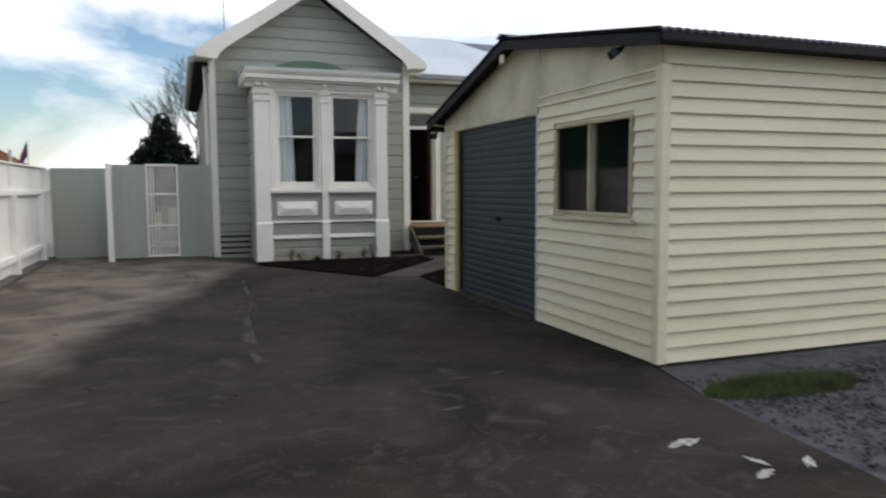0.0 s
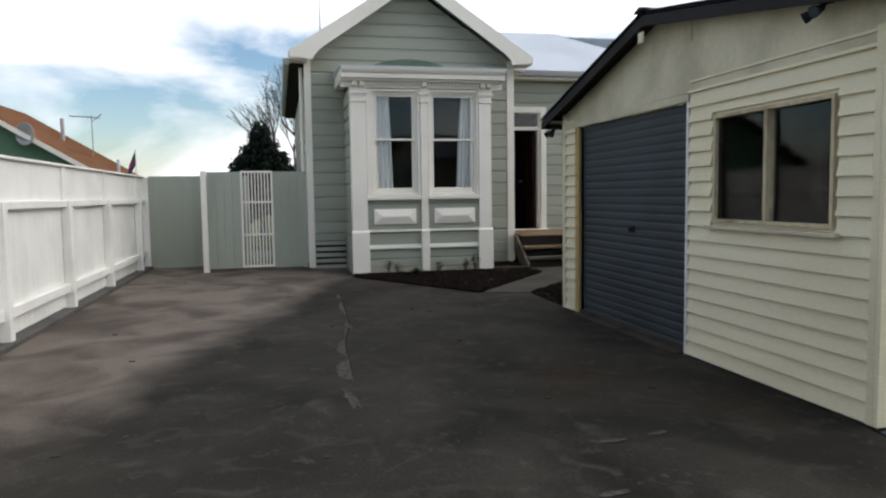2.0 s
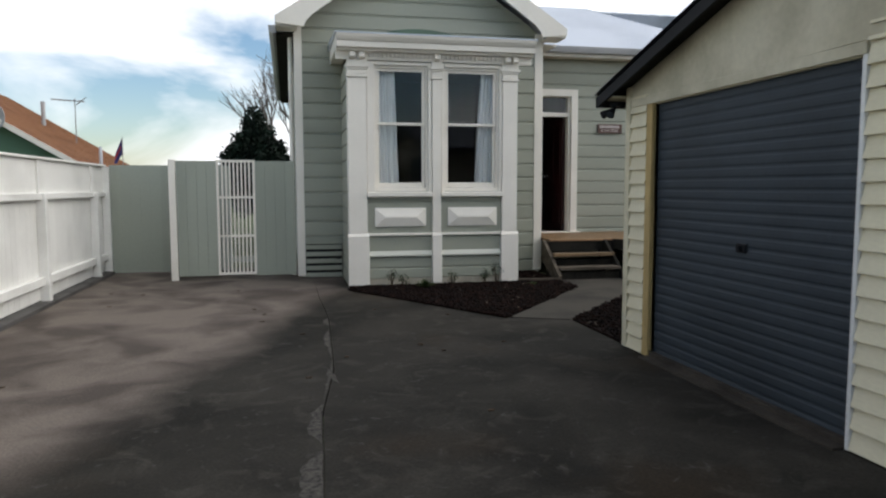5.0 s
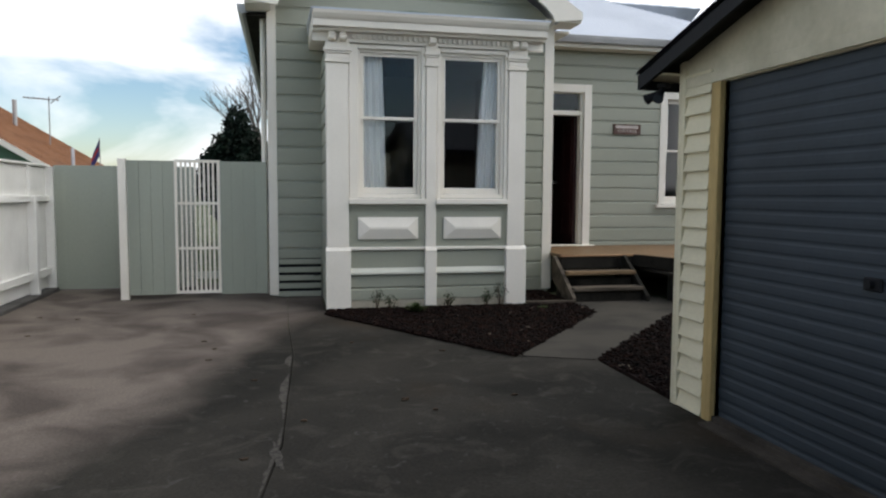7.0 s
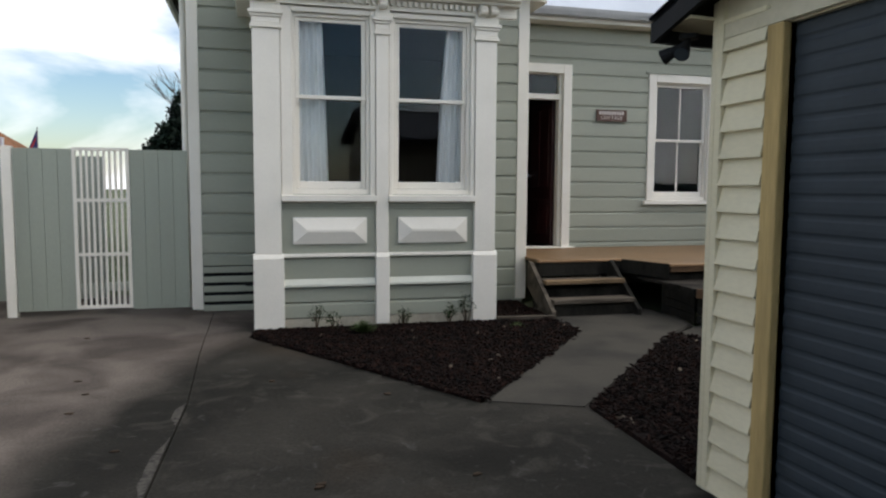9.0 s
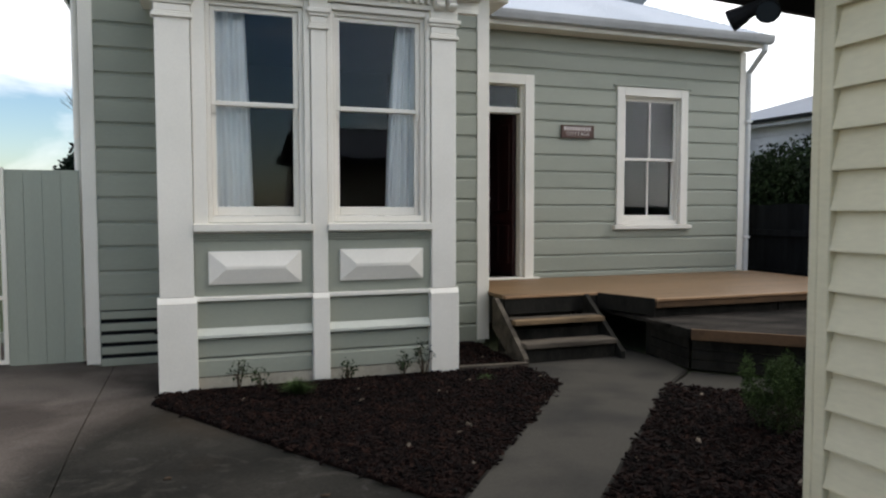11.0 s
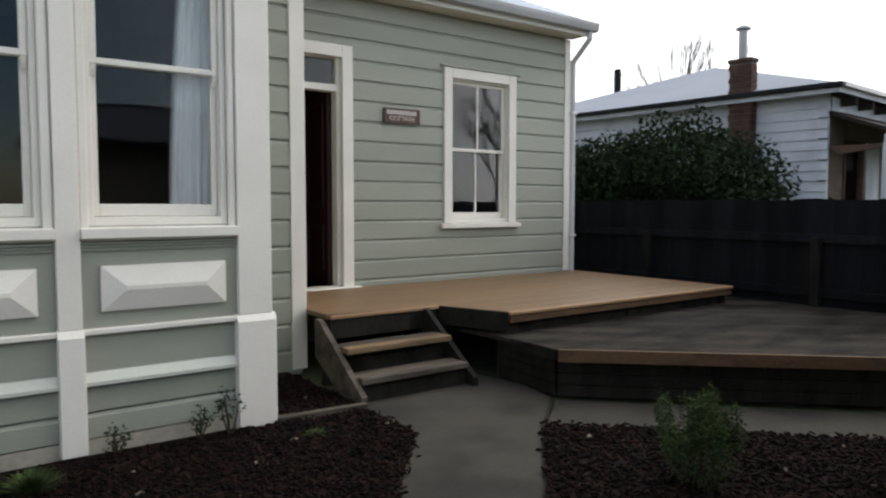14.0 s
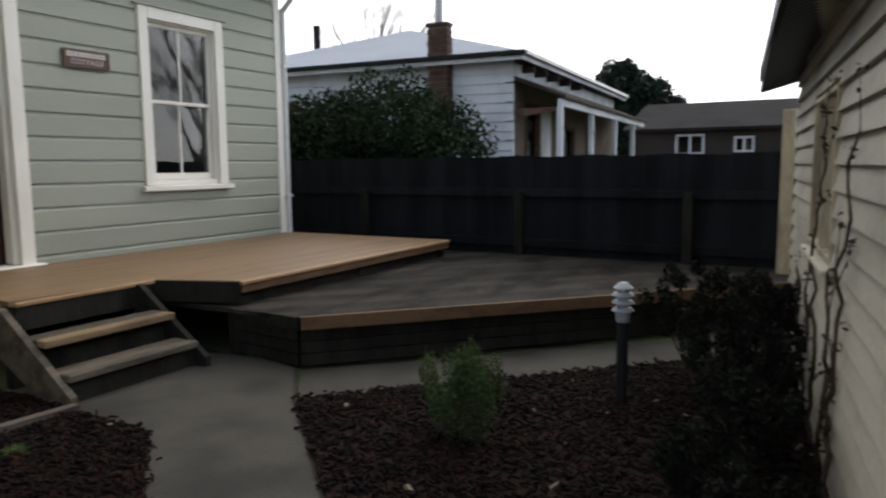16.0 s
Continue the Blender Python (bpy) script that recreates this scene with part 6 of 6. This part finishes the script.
for i in range(5200):
    a = r.uniform(0, 6.3)
    q = r.random() ** 0.6
    x, y = 2.36 + math.cos(a) * q * 0.62, -9.22 + math.sin(a) * q * 0.22
    h, w, d = r.uniform(0.02, 0.075), 0.003, r.uniform(0, 6.3)
    b = len(vs)
    vs += [(x - w, y, -0.02), (x + w, y, -0.02), (x + math.cos(d) * h * 0.6, y + math.sin(d) * h * 0.6, -0.015 + h)]
    fs.append((b, b + 1, b + 2))
me = bpy.data.meshes.new("grass")
me.from_pydata(vs, [], fs)
me.materials.append(GRASS)
tagged(new("grass", me), "short green grass growing at the garage foot", "grass", kind="stuff")
# pebbles of the gravel yard
vs, fs = [], []
while len(fs) < 5 * 6000:
    x, y = r.uniform(1.5, 5.5), r.uniform(-11.8, -8.9)
    if x < 1.74 + (y + 9.2) * 0.115 + 0.05:
        continue
    s, a = r.uniform(0.006, 0.018), r.uniform(0, 6.3)
    b = len(vs)
    for dz, k in ((-0.018, 1.0), (-0.015 + s * 0.9, 0.55)):
        for t in range(4):
            vs.append((x + s * k * math.cos(a + t * 1.57), y + s * k * math.sin(a + t * 1.57) * 0.8, dz))
    fs += [(b + 4, b + 5, b + 6, b + 7), (b, b + 1, b + 5, b + 4), (b + 1, b + 2, b + 6, b + 5), (b + 2, b + 3, b + 7, b + 6), (b + 3, b, b + 4, b + 7)]
me = bpy.data.meshes.new("pebbles")
me.from_pydata(vs, [], fs)
me.materials.append(GRAVEL)
tagged(new("pebbles", me), "loose grey pebbles beside the driveway", "gravel", kind="stuff")

# ---- garden lamp ----
gl = thing("garden_lamp", "black bollard garden lamp with a pale louvred head", "garden lamp", at=(4.50, -2.85, 0))
part("post", tube(bmesh.new(), (0, 0, -0.05), (0, 0, 0.49), 0.032, 0.032, 14), BLACK, gl)
part("collar", tube(bmesh.new(), (0, 0, 0.49), (0, 0, 0.55), 0.038, 0.045, 16), LAMP_WHITE, gl)
for i in range(3):
    z = 0.555 + i * 0.043
    bm = tube(bmesh.new(), (0, 0, z), (0, 0, z + 0.016), 0.064, 0.052, 18)
    tube(bm, (0, 0, z + 0.016), (0, 0, z + 0.04), 0.034, 0.034, 14)
    part("louvre", bm, LAMP_WHITE, gl)
part("cap", tube(bmesh.new(), (0, 0, 0.685), (0, 0, 0.715), 0.056, 0.022, 18), LAMP_WHITE, gl)


# ---- dead creeper on the garage wall ----
def wall_point(s, z, out=0.035):
    """A point s metres along the garage's side wall, on its face."""
    a = math.atan(WALL_TURN)
    return Vector((GX + s * math.cos(a) - out * math.sin(a), GN + s * math.sin(a) + out * math.cos(a), z))


vine = thing("dead_creeper", "brown leafless creeper clinging to the garage side wall", "creeper")
r = random.Random(5)
for k, (s0, h) in enumerate(((1.75, 1.4), (2.15, 0.9), (2.5, 1.6), (2.95, 0.9), (3.5, 0.6))):
    bm = bmesh.new()
    s, z, rad = s0, 0.0, 0.013
    p = wall_point(s, z)
    tips = []
    while z < h:
        s2, z2 = s + r.uniform(-0.09, 0.09), z + r.uniform(0.05, 0.11)
        q = wall_point(s2, z2, 0.035 + r.uniform(0, 0.03))
        tube(bm, p, q, rad, rad * 0.94, 5)
        if r.random() < 0.6:
            e = wall_point(s2 + r.uniform(-0.22, 0.22), z2 + r.uniform(0.02, 0.2), 0.04)
            tube(bm, q, e, rad * 0.6, rad * 0.25, 4)
            tips.append((*e, 0.05, 0.03, 0.05))
        s, z, p, rad = s2, z2, q, rad * 0.95
    part("stem", bm, VINE, vine)
    if tips:
        crown("dry_foliage", vine, tips, 6 * len(tips), 0.016, VINE, 40 + k)

# pale splashes and loose scraps on the concrete
def splash(x, y, w, h, seed, turn=0.0):
    r = random.Random(seed)
    pts = []
    for i in range(18):
        a = 2 * math.pi * i / 18
        k = r.uniform(0.45, 1.0)
        u, v = math.cos(a) * w * k, math.sin(a) * h * k
        pts.append((x + u * math.cos(turn) - v * math.sin(turn), y + u * math.sin(turn) + v * math.cos(turn), 0.0005))
    tagged(part("lime_stain", prism(bmesh.new(), pts, (0, 0, 0.0012)), WHITE_SPLASH if x > 1.0 else PALE_SPLASH), "thin pale lime stain on the driveway concrete", "stain", "driveway stains")


for i, (x, y, w, h, t) in enumerate(((-0.80, -7.15, 0.05, 0.28, 0.1), (1.13, -10.30, 0.09, 0.035, 0.5), (1.21, -10.18, 0.03, 0.09, 0.3), (1.43, -10.27, 0.09, 0.035, 0.8), (1.05, -9.85, 0.13, 0.05, 0.2), (0.80, -9.5, 0.06, 0.02, 0.1),
                                     (-0.57, -4.6, 0.025, 0.25, 0.1), (0.45, -8.3, 0.12, 0.03, 0.1), (0.75, -8.25, 0.08, 0.03, 0.2), (0.15, -8.9, 0.10, 0.03, 0.1))):
    splash(x, y, w, h, 50 + i, t)

# pale lime crust along the edge of the west slab
SEAM_Y, SEAM_X = (-7.6, -7.1, -5.4, -4.4, -2.3, -0.9), (-0.78, -0.75, -0.68, -0.55, -0.47, -0.50)
rs = random.Random(91)
for y0, y1, wide in ((-6.75, -6.05, 0.10), (-5.95, -5.25, 0.075), (-5.15, -4.15, 0.05), (-4.0, -2.9, 0.045), (-2.7, -2.3, 0.04)):
    k = int((y1 - y0) / 0.035)
    edge, inner = [], []
    wob = 0.5
    for i in range(k + 1):
        y = y0 + (y1 - y0) * i / k
        x = float(np.interp(y, SEAM_Y, SEAM_X)) - 0.004
        wob = min(1.0, max(0.15, wob + rs.uniform(-0.3, 0.3)))
        taper = min(1.0, 4 * i / k, 4 * (k - i) / k)
        edge.append((x - rs.uniform(0.0, 0.006), y, 0.0004))
        inner.append((x - 0.008 - wide * wob * taper, y, 0.0004))
    tagged(part("lime_stain", prism(bmesh.new(), edge + inner[::-1], (0, 0, 0.0012)), PALE_SPLASH), "thin pale lime crust along the driveway crack", "stain", "driveway stains")
r = random.Random(77)
for i in range(26):
    x, y = r.uniform(-3.2, 1.2), r.uniform(-8.5, 0.4)
    if poly_test(BED1)(x, y):
        continue
    a = r.uniform(0, 6.3)
    bm = bmesh.new()
    prism(bm, [(x + 0.028 * math.cos(a + k) * s, y + 0.018 * math.sin(a + k) * s, 0.001) for k, s in ((0, 1), (1.2, 0.7), (2.4, 1), (3.4, 0.6), (4.8, 0.9))], (0, 0, 0.006))
    tagged(part("fallen_leaf", bm, VINE), "dry brown fallen leaf on the concrete", "leaf", "fallen leaves")
